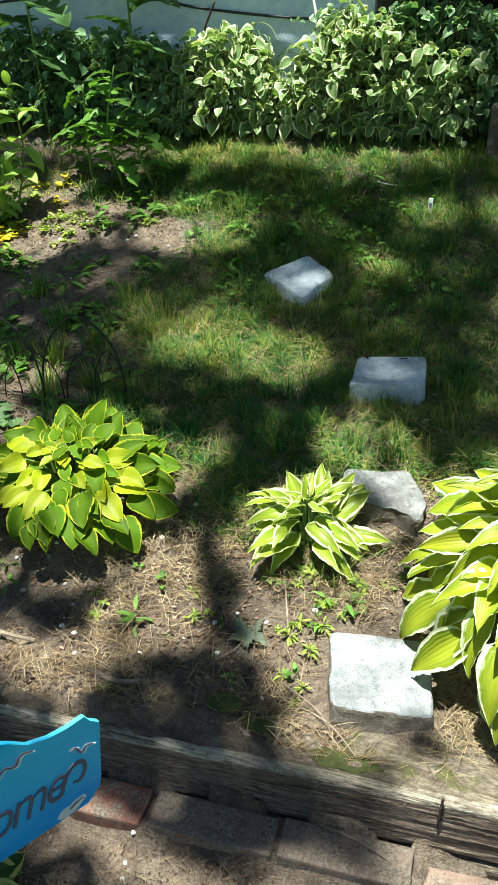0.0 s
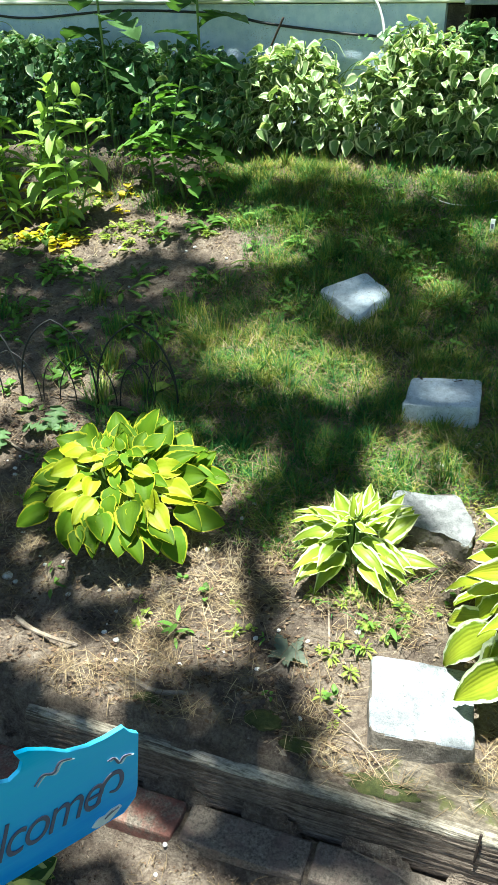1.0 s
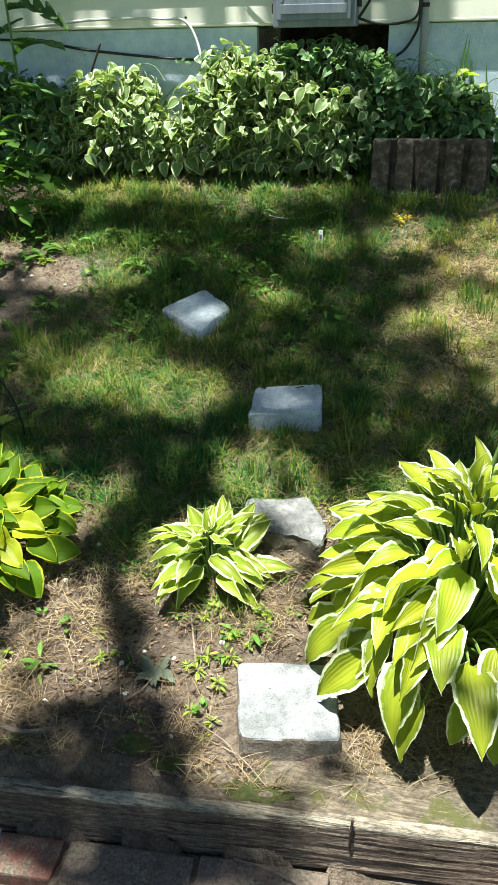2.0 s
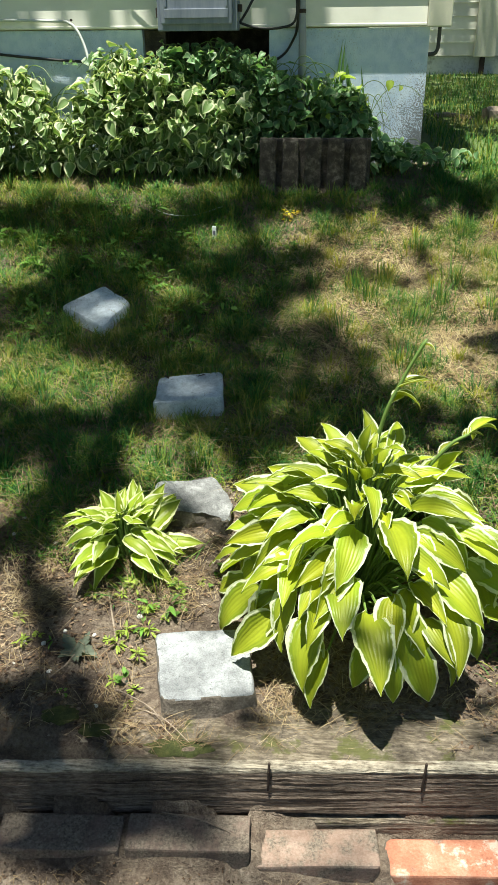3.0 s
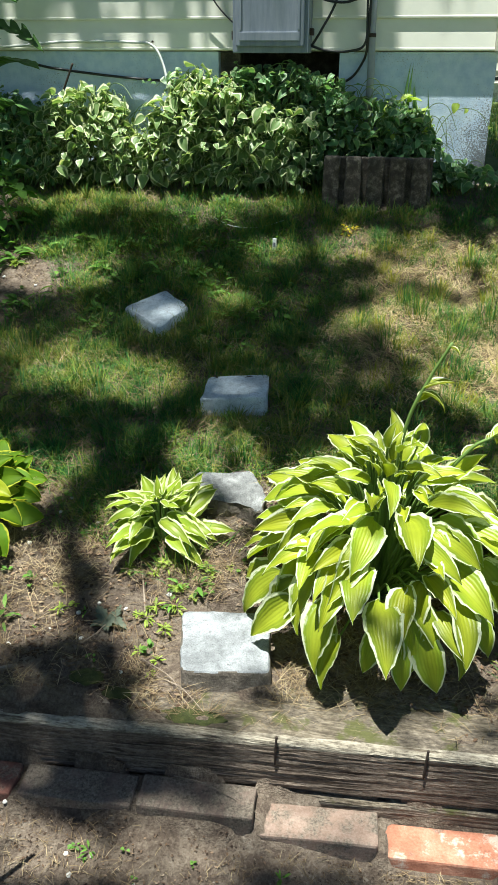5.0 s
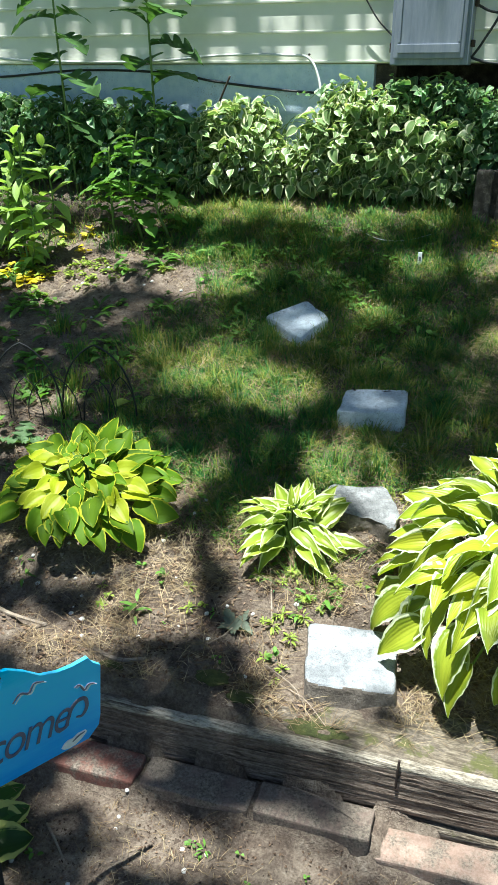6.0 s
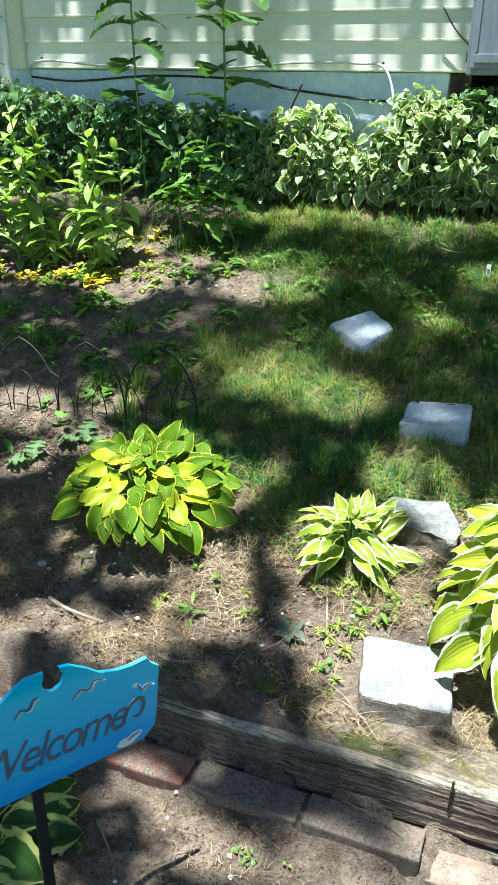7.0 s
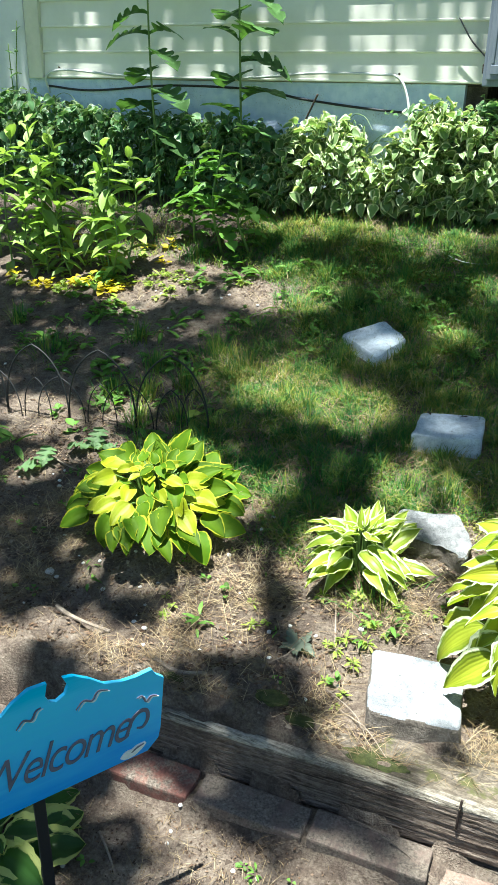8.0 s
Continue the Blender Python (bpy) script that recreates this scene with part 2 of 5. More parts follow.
PLASTER = surface("whitewashed_plaster", (0.28, 0.29, 0.31), (0.64, 0.67, 0.7), (0.75, 0.77, 0.8), 5, 0.9, 0.7, 0.006, 8.0)
TRIM = surface("cream_trim", (0.64, 0.62, 0.5), (0.7, 0.68, 0.55), (0.76, 0.74, 0.61), 5, 0.5, 0.05, 0.001)
WHITE = surface("white_paint", (0.7, 0.71, 0.72), (0.78, 0.79, 0.8), (0.82, 0.83, 0.84), 5, 0.6, 0.1, 0.001)
GREY_METAL = surface("painted_grey_metal", (0.15, 0.18, 0.23), (0.21, 0.24, 0.3), (0.27, 0.3, 0.36), 8, 0.5, 0.1, 0.001, 5.0, 0.0, 0.05, (3, 3, 0.4))
CONDUIT = plain("grey_conduit", (0.3, 0.32, 0.36), 0.5)
OLD_PIPE = plain("dull_grey_pipe", (0.07, 0.07, 0.07), 0.6, 0.2)
BLACK = plain("black_rubber", (0.018, 0.018, 0.02), 0.5)
WIRE = plain("black_wire", (0.012, 0.014, 0.014), 0.65)
WHITE_CABLE = plain("white_cable", (0.62, 0.64, 0.62), 0.45)
FAR_LAWN = surface("distant_lawn", (0.04, 0.075, 0.018), (0.085, 0.13, 0.03), (0.19, 0.2, 0.07), 3.0, 0.9, 1.0, 0.03, 20.0)
RUST = plain("rusted_iron", (0.05, 0.035, 0.028), 0.8, 0.3)
PEBBLE = surface("white_pebble", (0.45, 0.42, 0.38), (0.62, 0.6, 0.56), (0.75, 0.73, 0.7), 60, 0.8, 0.3, 0.002, vary=0.25)
STICK = surface("dead_stick", (0.12, 0.09, 0.065), (0.25, 0.2, 0.15), (0.36, 0.3, 0.24), 40, 0.9)
BARK = surface("bark", (0.05, 0.04, 0.03), (0.12, 0.095, 0.07), (0.2, 0.17, 0.13), 12, 0.95, 1.0, 0.02)
STEM = plain("green_stem", (0.14, 0.22, 0.05), 0.5)
HOSTA_BIG = leaf_mat("striped_hosta_leaf", (0.23, 0.32, 0.024), (0.8, 0.82, 0.62), 0.81, 10, 0.4, 0.35, 0.5, (0.5, 0.51, 0.03), 0.06)
# slightly darker copy of the striped leaf, holding the shade of leaves above
HOSTA_SHADED = leaf_mat("shaded_hosta_leaf", (0.2, 0.295, 0.024), (0.77, 0.8, 0.58), 0.83, 10, 0.4, 0.35, 0.5, (0.44, 0.475, 0.03), 0.06)
HOSTA_GOLD = leaf_mat("golden_edged_hosta_leaf", (0.075, 0.165, 0.006), (0.46, 0.47, 0.03), 0.88, 6, 0.6, 0.38, 0.5, (0.13, 0.22, 0.006), 0.02, 0.18)
HOSTA_YELLOW = leaf_mat("golden_hosta_leaf", (0.32, 0.37, 0.01), (0.5, 0.52, 0.06), 0.9, 6, 0.5, 0.35, 0.25, None, 0.015)
HOSTA_WHITE = leaf_mat("white_edged_hosta_leaf", (0.18, 0.28, 0.025), (0.76, 0.78, 0.46), 0.74, 6, 0.4, 0.35, 0.35, (0.36, 0.43, 0.04), 0.03)
HOSTA_CREAM = leaf_mat("cream_edged_hosta_leaf", (0.05, 0.125, 0.022), (0.56, 0.6, 0.2), 0.62, 6, 0.4, 0.35, 0.3, None, 0.05)
VARIEGATED = leaf_mat("variegated_leaf", (0.17, 0.275, 0.1), (0.72, 0.74, 0.5), 0.7, 1.5, 0.42, 0.32, 0.45, (0.23, 0.33, 0.13), 0.02)
DARK_LEAF = leaf_mat("dark_green_leaf", (0.13, 0.25, 0.105), (0.4, 0.48, 0.28), 0.84, 1.5, 0.42, 0.3, 0.5, None, 0.02)
PHLOX = leaf_mat("bright_green_leaf", (0.3, 0.43, 0.11), (0.34, 0.46, 0.12), 1.5, 3, 0.5, 0.35, 0.3)
LETTUCE = leaf_mat("wild_lettuce_leaf", (0.09, 0.18, 0.055), (0.12, 0.21, 0.06), 1.5, 4, 0.5, 0.3)
WEED = leaf_mat("weed_leaf", (0.13, 0.26, 0.045), (0.17, 0.3, 0.06), 1.5, 3, 0.5, 0.35, 0.45)
CHICKWEED = leaf_mat("light_weed_leaf", (0.3, 0.39, 0.07), (0.38, 0.45, 0.1), 1.5, 3, 0.5, 0.4, 0.4)
YELLOW = leaf_mat("yellow_leaf", (0.62, 0.5, 0.03), (0.68, 0.58, 0.07), 1.5, 3, 0.5, 0.35, 0.3)
CANOPY = leaf_mat("tree_leaf", (0.06, 0.12, 0.03), (0.06, 0.12, 0.03), 1.5, 3, 0.5, 0.12)
DUSTY_LEAF = leaf_mat("dusty_lobed_leaf", (0.11, 0.19, 0.075), (0.15, 0.23, 0.1), 1.5, 4, 0.6, 0.3, 0.3)
DEAD_LEAF = leaf_mat("dry_grey_leaf", (0.13, 0.155, 0.115), (0.19, 0.21, 0.165), 1.2, 4, 0.7, 0.1)
BROWN_LEAF = leaf_mat("shrivelled_leaf", (0.035, 0.028, 0.022), (0.06, 0.045, 0.035), 1.2, 4, 0.7, 0.05)
# moss colour, darkened so that one cushion reads as a shaded hollow
MOSS_AND_SHADE = surface("moss", (0.02, 0.028, 0.006), (0.055, 0.065, 0.014), (0.11, 0.11, 0.03), 60, 0.95, 1.0, 0.006)
GRASS = blade_mat("grass", [(0.0, (0.028, 0.12, 0.035)), (0.38, (0.08, 0.205, 0.045)), (0.64, (0.21, 0.285, 0.045)), (0.88, (0.4, 0.365, 0.085)), (1.0, (0.5, 0.42, 0.19))], 0.3, 0.65)
DRY_GRASS = blade_mat("yellowing_grass", [(0.0, (0.19, 0.26, 0.028)), (0.5, (0.38, 0.38, 0.045)), (0.85, (0.5, 0.46, 0.12)), (1.0, (0.6, 0.5, 0.24))])
PALE_STRAW = blade_mat("bleached_straw", [(0.1, (0.3, 0.22, 0.11)), (0.5, (0.52, 0.42, 0.22)), (0.9, (0.7, 0.6, 0.38))], 0.1, 0.6)
STRAW = blade_mat("straw", [(0.1, (0.12, 0.08, 0.045)), (0.5, (0.26, 0.19, 0.105)), (0.9, (0.48, 0.39, 0.24))], 0.1, 0.6)


# ---- building helpers ----
BASE = {}
rng = random.Random(7)


def thing(name, at, label, category, group="", kind=""):
    ob = new(name)
    ob.location, ob.empty_display_size = at, 0.05
    BASE[ob.name] = Vector(at)
    return tagged(ob, label, category, group, kind)


def base_of(ob):
    while ob.parent:
        ob = ob.parent
    return BASE.get(ob.name, Vector())


def link(name, mesh, parent, label="", m=None):
    """An object on mesh, whose vertices stand in world places (or at the pose m), under parent."""
    ob = new(name, mesh)
    if parent:
        ob.parent = parent
        ob.matrix_basis = Matrix.Translation(-base_of(parent)) @ (m or Matrix())
        if parent.parent:
            ob.matrix_basis = parent.matrix_basis.inverted() @ ob.matrix_basis
    else:
        ob.matrix_basis = m or Matrix()
    return tagged(ob, label)


def to_mesh(name, bm, material, smooth=False):
    me = bpy.data.meshes.new(name)
    bm.to_mesh(me)
    bm.free()
    me.materials.append(material)
    if smooth:
        me.shade_smooth()
    return me


def part(name, bm, material, parent, label="", smooth=False):
    return link(name, to_mesh(name, bm, material, smooth), parent, label)


def box(bm, x0, y0, z0, x1, y1, z1, bevel=0.0, m=None):
    made = bmesh.ops.create_cube(bm, size=1)["verts"]
    for v in made:
        v.co = Vector(((x0 + x1) / 2 + v.co.x * (x1 - x0), (y0 + y1) / 2 + v.co.y * (y1 - y0), (z0 + z1) / 2 + v.co.z * (z1 - z0)))
    if bevel:
        edges = {e for v in made for e in v.link_edges}
        made = bmesh.ops.bevel(bm, geom=list(edges), offset=bevel, segments=2, affect="EDGES", profile=0.6)["verts"]
    if m:
        for v in made:
            v.co = m @ v.co
    return bm


def rough_up(bm, amount, scale, cuts=0):
    if cuts:
        bmesh.ops.subdivide_edges(bm, edges=bm.edges[:], cuts=cuts, use_grid_fill=True)
    for v in bm.verts:
        v.co += noise.noise_vector(v.co * scale) * amount
    return bm


def tube(bm, points, radius, sides=8, taper=1.0):
    """A round bar along the points."""
    pts = [Vector(p) for p in points]
    rings = []
    for i, p in enumerate(pts):
        d = (pts[min(i + 1, len(pts) - 1)] - pts[max(i - 1, 0)]).normalized()
        a = d.orthogonal().normalized() if not rings else (last - d * last.dot(d)).normalized()
        last = a
        b = d.cross(a)
        r = radius * (1 + (taper - 1) * i / (len(pts) - 1))
        rings.append([bm.verts.new(p + r * (math.cos(k * math.tau / sides) * a + math.sin(k * math.tau / sides) * b)) for k in range(sides)])
    for one, two in zip(rings, rings[1:]):
        for k in range(sides):
            bm.faces.new((one[k], one[(k + 1) % sides], two[(k + 1) % sides], two[k]))
    bm.faces.new(rings[0][::-1])
    bm.faces.new(rings[-1])
    return bm


def curve_points(points, steps=8):
    """A smooth line through the points."""
    p = [Vector(q) for q in points]
    p = [2 * p[0] - p[1]] + p + [2 * p[-1] - p[-2]]
    out = []
    for a, b, c, d in zip(p, p[1:], p[2:], p[3:]):
        for k in range(steps):
            u = k / steps
            out.append(0.5 * (2 * b + (c - a) * u + (2 * a - 5 * b + 4 * c - d) * u * u + (3 * b - a - 3 * c + d) * u**3))
    return out + [p[-2]]


def raw_mesh(name, verts, faces, material, uvs=None, smooth=False):
    me = bpy.data.meshes.new(name)
    me.from_pydata([tuple(v) for v in verts], [], faces)
    if uvs is not None:
        layer = me.uv_layers.new(name="UVMap")
        loops = np.zeros(len(me.loops), dtype=np.int32)
        me.loops.foreach_get("vertex_index", loops)
        layer.data.foreach_set("uv", np.asarray(uvs, dtype=np.float32)[loops].ravel())
    me.materials.append(material)
    if smooth:
        me.shade_smooth()
    return me


def leaf_shape(length, width, rows=7, cols=6, droop=0.5, fold=0.25, wave=0.0, full=0.75, sharp=0.85, seed=0, lobes=0):
    """A leaf from the origin along +y, top up: vertices, faces and (across, along) for each vertex."""
    verts, uvs, faces = [], [], []
    r = random.Random(seed)
    ph = r.uniform(0, 6)
    peak = (full / (full + sharp)) ** full * (sharp / (full + sharp)) ** sharp
    y = z = 0.0
    for i in range(rows + 1):
        v = i / rows
        a = -droop * v * 1.6
        if i:
            y += length / rows * math.cos(a)
            z += length / rows * math.sin(a)
        w = 0.5 * width * max(0.012, (max(v, 1e-4) ** full) * ((1 - v) ** sharp) / peak)
        comb = 1.0
        if lobes:
            comb = min(1.0, max(0.0, (abs(math.sin(v * lobes * math.pi)) - 0.2) / 0.5))
            w *= 0.3 + 0.7 * comb * min(1.0, max(0.0, v - 0.12) * 5)
        for j in range(cols + 1):
            u = j / cols * 2 - 1
            lift = fold * w * abs(u) ** 1.3 + wave * width * math.sin(v * 9 + ph + 2 * u) * abs(u)
            if abs(u) > 0.9 and wave and rows > 9:
                lift += 0.7 * wave * width * math.sin(v * 31 + 5 * ph + 3 * u)
            reach = 0.55 * w * abs(u) if lobes else 0.0
            verts.append((u * w * (1 + (0.5 * wave * math.sin(v * 26 + ph * 3 + u) if rows > 9 else 0)), y - reach * 0.4, z + lift - 0.12 * fold * width * math.cos(u * 3)))
            uvs.append((j / cols, v))
    for i in range(rows):
        for j in range(cols):
            k = i * (cols + 1) + j
            faces.append((k, k + 1, k + cols + 2, k + cols + 1))
    return np.array(verts), faces, np.array(uvs)


def aim(at, azimuth, pitch, roll=0.0, scale=1.0):
    """A pose for a leaf: azimuth of its tip from +y to the left, pitch up, roll about its own length, in radians."""
    return Matrix.Translation(at) @ Euler((pitch, 0, azimuth), "XYZ").to_matrix().to_4x4() @ Matrix.Rotation(roll, 4, "Y") @ Matrix.Scale(scale, 4)


def joined(name, shapes, poses, material, smooth=True):
    """Many leaves in one mesh: shapes picked in turn, one for each pose."""
    allv, allf, allu, n = [], [], [], 0
    for k, m in enumerate(poses):
        v, f, u = shapes[k % len(shapes)]
        m = np.array(m)
        allv.append(v @ m[:3, :3].T + m[:3, 3])
        allu.append(u)
        allf += [tuple(i + n for i in q) for q in f]
        n += len(v)
    return raw_mesh(name, np.concatenate(allv), allf, material, np.concatenate(allu), smooth)


# ---- ground ----
PROFILE_Y = [-4, 1.38, 1.47, 1.50, 1.54, 1.64, 1.72, 1.8, 2.18, 2.75, 3.2, 3.4, 3.64, 5, 9]
PROFILE_Z = [-0.09, -0.05, -0.04, 0.02, 0.118, 0.139, 0.165, 0.2, 0.325, 0.45, 0.6, 0.695, 0.755, 0.785, 0.82]


def smooth_step(a, b, x):
    u = np.clip((x - a) / (b - a), 0, 1)
    return u * u * (3 - 2 * u)


SKEW = 0.075  # the edging runs a little askew to the house


def askew(x):
    return SKEW * (np.clip(x, -1.6, 2.6) - 0.4)


def brick_rise(x):
    """The row of bricks climbs away from the lit end."""
    return 0.05 * (1 - smooth_step(0.35, 0.95, x))


def height(x, y):
    x = np.asarray(x, float)
    y = y - askew(x) * (1 - smooth_step(1.66, 2.0, y))
    z = np.interp(y, PROFILE_Y, PROFILE_Z)
    lumps = 0.007 * np.sin(x * 17.0 + 3 * np.sin(y * 31)) + 0.006 * np.sin(x * 43.0 + y * 57 + 1) + 0.005 * np.sin(x * 71.0 - y * 83)
    cover = 0.163 - 0.045 * smooth_step(0.22, 0.55, x) + 0.017 * smooth_step(0.35, 0.6, x) * smooth_step(1.53, 1.62, y) + lumps
    cover = cover + 0.012 * smooth_step(0.36, 0.4, x) * (1 - smooth_step(0.58, 0.64, x)) * smooth_step(1.55, 1.575, y)
    cover = cover * smooth_step(1.488 + 0.5 * lumps, 1.503 + 0.5 * lumps, y)
    z = np.where((y > 1.488) & (y < 1.75), np.maximum(z, cover), z)
    z = z + 0.055 * (1 - smooth_step(0.3, 0.95, x)) * (1 - smooth_step(1.44, 1.47, y))
    joint = -0.02 + brick_rise(x) + lumps * 0.4 - 0.03 * smooth_step(0.5, 0.85, x) + 0 * z
    seam = np.abs(((x + 0.453) / 0.207 + 0.5) % 1 - 0.5) * 0.207
    joint = np.where(seam < 0.013, -0.012 + brick_rise(x) + lumps * 0.4 - 0.012 * smooth_step(0.6, 0.9, x), joint)
    joint = joint + np.where((y > 1.479) & (x < 0.75), 0.03, 0.0)
    return np.where((y > 1.402) & (y < 1.487) & (x > -0.6) & (x < 0.99), np.maximum(z, joint), z)


STEP, GX0, GY0, GNX, GNY = 0.0125, -2.6, 0.6, 369, 289
LX, LY = np.meshgrid(GX0 + STEP * np.arange(GNX), GY0 + STEP * np.arange(GNY))
ROUGH = np.array([0.010 * noise.noise(p * 6) + 0.006 * noise.noise(p * 22) + 0.0035 * noise.noise(p * 60) for p in (Vector((a, b, 0)) for a, b in zip(LX.ravel().tolist(), LY.ravel().tolist()))]).reshape(LX.shape)
LAND = height(LX, LY) + ROUGH * np.where((LY - askew(LX) > 1.40) & (LY - askew(LX) < 1.485), 0.2, 1.0)


def land(x, y):
    """The ground's height, at one place or many."""
    x, y = np.asarray(x, float), np.asarray(y, float)
    fx, fy = np.clip((x - GX0) / STEP, 0, GNX - 1.001), np.clip((y - GY0) / STEP, 0, GNY - 1.001)
    i, j = fx.astype(int), fy.astype(int)
    u, v = fx - i, fy - j
    inner = (LAND[j, i] * (1 - u) + LAND[j, i + 1] * u) * (1 - v) + (LAND[j + 1, i] * (1 - u) + LAND[j + 1, i + 1] * u) * v
    out = (x < GX0) | (x > GX0 + STEP * (GNX - 1)) | (y < GY0) | (y > GY0 + STEP * (GNY - 1))
    return np.where(out, height(x, y), inner)


def ground_z(x, y):
    return float(land(x, y))


def axis(a, b, step, far, count):
    inner = np.arange(a, b + step / 2, step)
    grow = np.geomspace(0.05, far, count)
    return np.concatenate([a - grow[::-1], inner, b + grow])


gx, gy = axis(-2.6, 2.0, STEP, 600, 26), axis(0.6, 4.2, STEP, 600, 26)
mx, my = np.meshgrid(gx, gy)
verts = np.stack([mx, my, land(mx, my)], -1).reshape(-1, 3).tolist()
nx = len(gx)
faces = [(j * nx + i, j * nx + i + 1, (j + 1) * nx + i + 1, (j + 1) * nx + i) for j in range(len(gy) - 1) for i in range(nx - 1)]
ground_mesh = raw_mesh("ground", verts, faces, SOIL, smooth=True)
ground_mesh.materials.append(FAR_LAWN)
for p in ground_mesh.polygons:
    c = p.center
    edge = 0.25 * noise.noise(Vector((c.x * 0.7, c.y * 0.7, 0)))
    if c.x > 1.75 + edge or c.x < -2.5 + edge or c.y < 0.45 + edge or (c.y > 3.7 and c.x > 1.05):
        p.material_index = 1
ground = link("ground", ground_mesh, None)
tagged(ground, "sandy brown garden soil sloping up to the house", "ground", kind="structure")


# ---- house ----
WALL_Y, SILL_Z, ROW = 3.64, 1.194, 0.0985
house = thing("house", (-0.4, 3.66, 0.6), "cream vinyl-sided house on a whitewashed foundation", "house", kind="structure")
bm = bmesh.new()
for x0, x1, z0, z1 in ((-6.0, 0.02, 0.2, 1.19), (0.46, 1.0, 0.2, 1.19), (0.02, 0.46, 0.2, 0.93)):
    box(bm, x0, 3.658, z0, x1, 3.87, z1)
box(bm, 0.8, 3.87, 0.2, 1.0, 4.9, 1.19)
part("foundation", bm, foundation_mat(), house, "whitewashed flaking foundation wall")
bm = bmesh.new()
box(bm, 0.02, 3.94, 0.93, 0.46, 4.04, 1.19)
box(bm, 0.021, 3.69, 0.932, 0.095, 3.935, 1.188)
part("vent_recess", bm, DARK_CONCRETE, house, "dark recess below the box")
for i in range(3):
    bm = box(bmesh.new(), 0.11 + 0.12 * i, 3.80, 0.935, 0.215 + 0.12 * i, 3.87, 1.05, 0.006)
    part("block", bm, DARK_CONCRETE, house, "loose dark block in the recess")
bm = bmesh.new()
box(bm, -6.0, 3.662, 1.192, 1.045, 3.86, 2.75)
box(bm, 0.845, 3.86, 1.192, 1.045, 4.9, 2.75)
box(bm, -6.0, 3.862, 0.3, -5.8, 4.9, 2.75)
box(bm, -5.798, 4.72, 0.3, 0.843, 4.9, 2.75)
box(bm, -6.0, 3.63, 2.752, 1.075, 4.93, 2.9)
part("wall", bm, TRIM, house)


def siding_mesh(name, x0, x1, face_y, row):
    """One clapboard row, its lower lip at z = 0."""
    bm = bmesh.new()
    section = [(0.020, 0.0), (0.0015, 0.0), (0.0, 0.002), (0.0, 0.007), (0.0015, 0.01), (0.005, row * 0.55), (0.0095, row), (0.020, row)]
    ends = [[bm.verts.new((x, face_y + d, z)) for d, z in section] for x in (x0, x1)]
    for k in range(len(section) - 1):
        bm.faces.new((ends[0][k], ends[1][k], ends[1][k + 1], ends[0][k + 1]))
    bm.faces.new(ends[0][::-1])
    bm.faces.new(ends[1])
    bmesh.ops.recalc_face_normals(bm, faces=bm.faces[:])
    return to_mesh(name, bm, SIDING)


row_mesh = siding_mesh("siding_board", -1.846, 0.986, WALL_Y, ROW)
for k in range(15):
    link("siding_board", row_mesh, house, m=Matrix.Translation((0, 0, SILL_Z + k * ROW)))
for x0, x1 in ((-1.925, -1.847), (0.987, 1.066)):
    bm = box(bmesh.new(), x0, 3.628, SILL_Z - 0.004, x1, 3.661, 2.75, 0.004)
    part("corner_trim", bm, TRIM, house)
bm = box(bmesh.new(), -2.9, 3.655, 0.62, -1.95, 3.671, 2.75, 0.003)
part("panel", bm, WHITE, house, "smooth bluish-white painted panel beside the siding")

far_house = thing("wing", (2.0, 8.5, 0.8), "cream-sided wall standing farther back beyond the corner", "house", kind="structure")
bm = box(bmesh.new(), -6.0, 8.52, 0.3, 6.0, 8.75, 0.96)
part("foundation", bm, PLASTER, far_house)
bm = box(bmesh.new(), -6.0, 8.515, 0.962, 6.0, 8.75, 2.9)
part("wall", bm, TRIM, far_house)
row_mesh = siding_mesh("siding_board", -6.0, 6.0, 8.49, 0.102)
for k in range(18):
    link("siding_board", row_mesh, far_house, m=Matrix.Translation((0, 0, 0.963 + k * 0.102)))
bm = box(bmesh.new(), 1.93, 8.44, 0.955, 2.11, 8.489, 2.8, 0.005)
part("corner_trim", bm, TRIM, far_house)
bm = box(bmesh.new(), 1.99, 8.45, 0.80, 2.03, 8.5, 0.953, 0.004)
part("downpipe", bm, RUST, far_house)

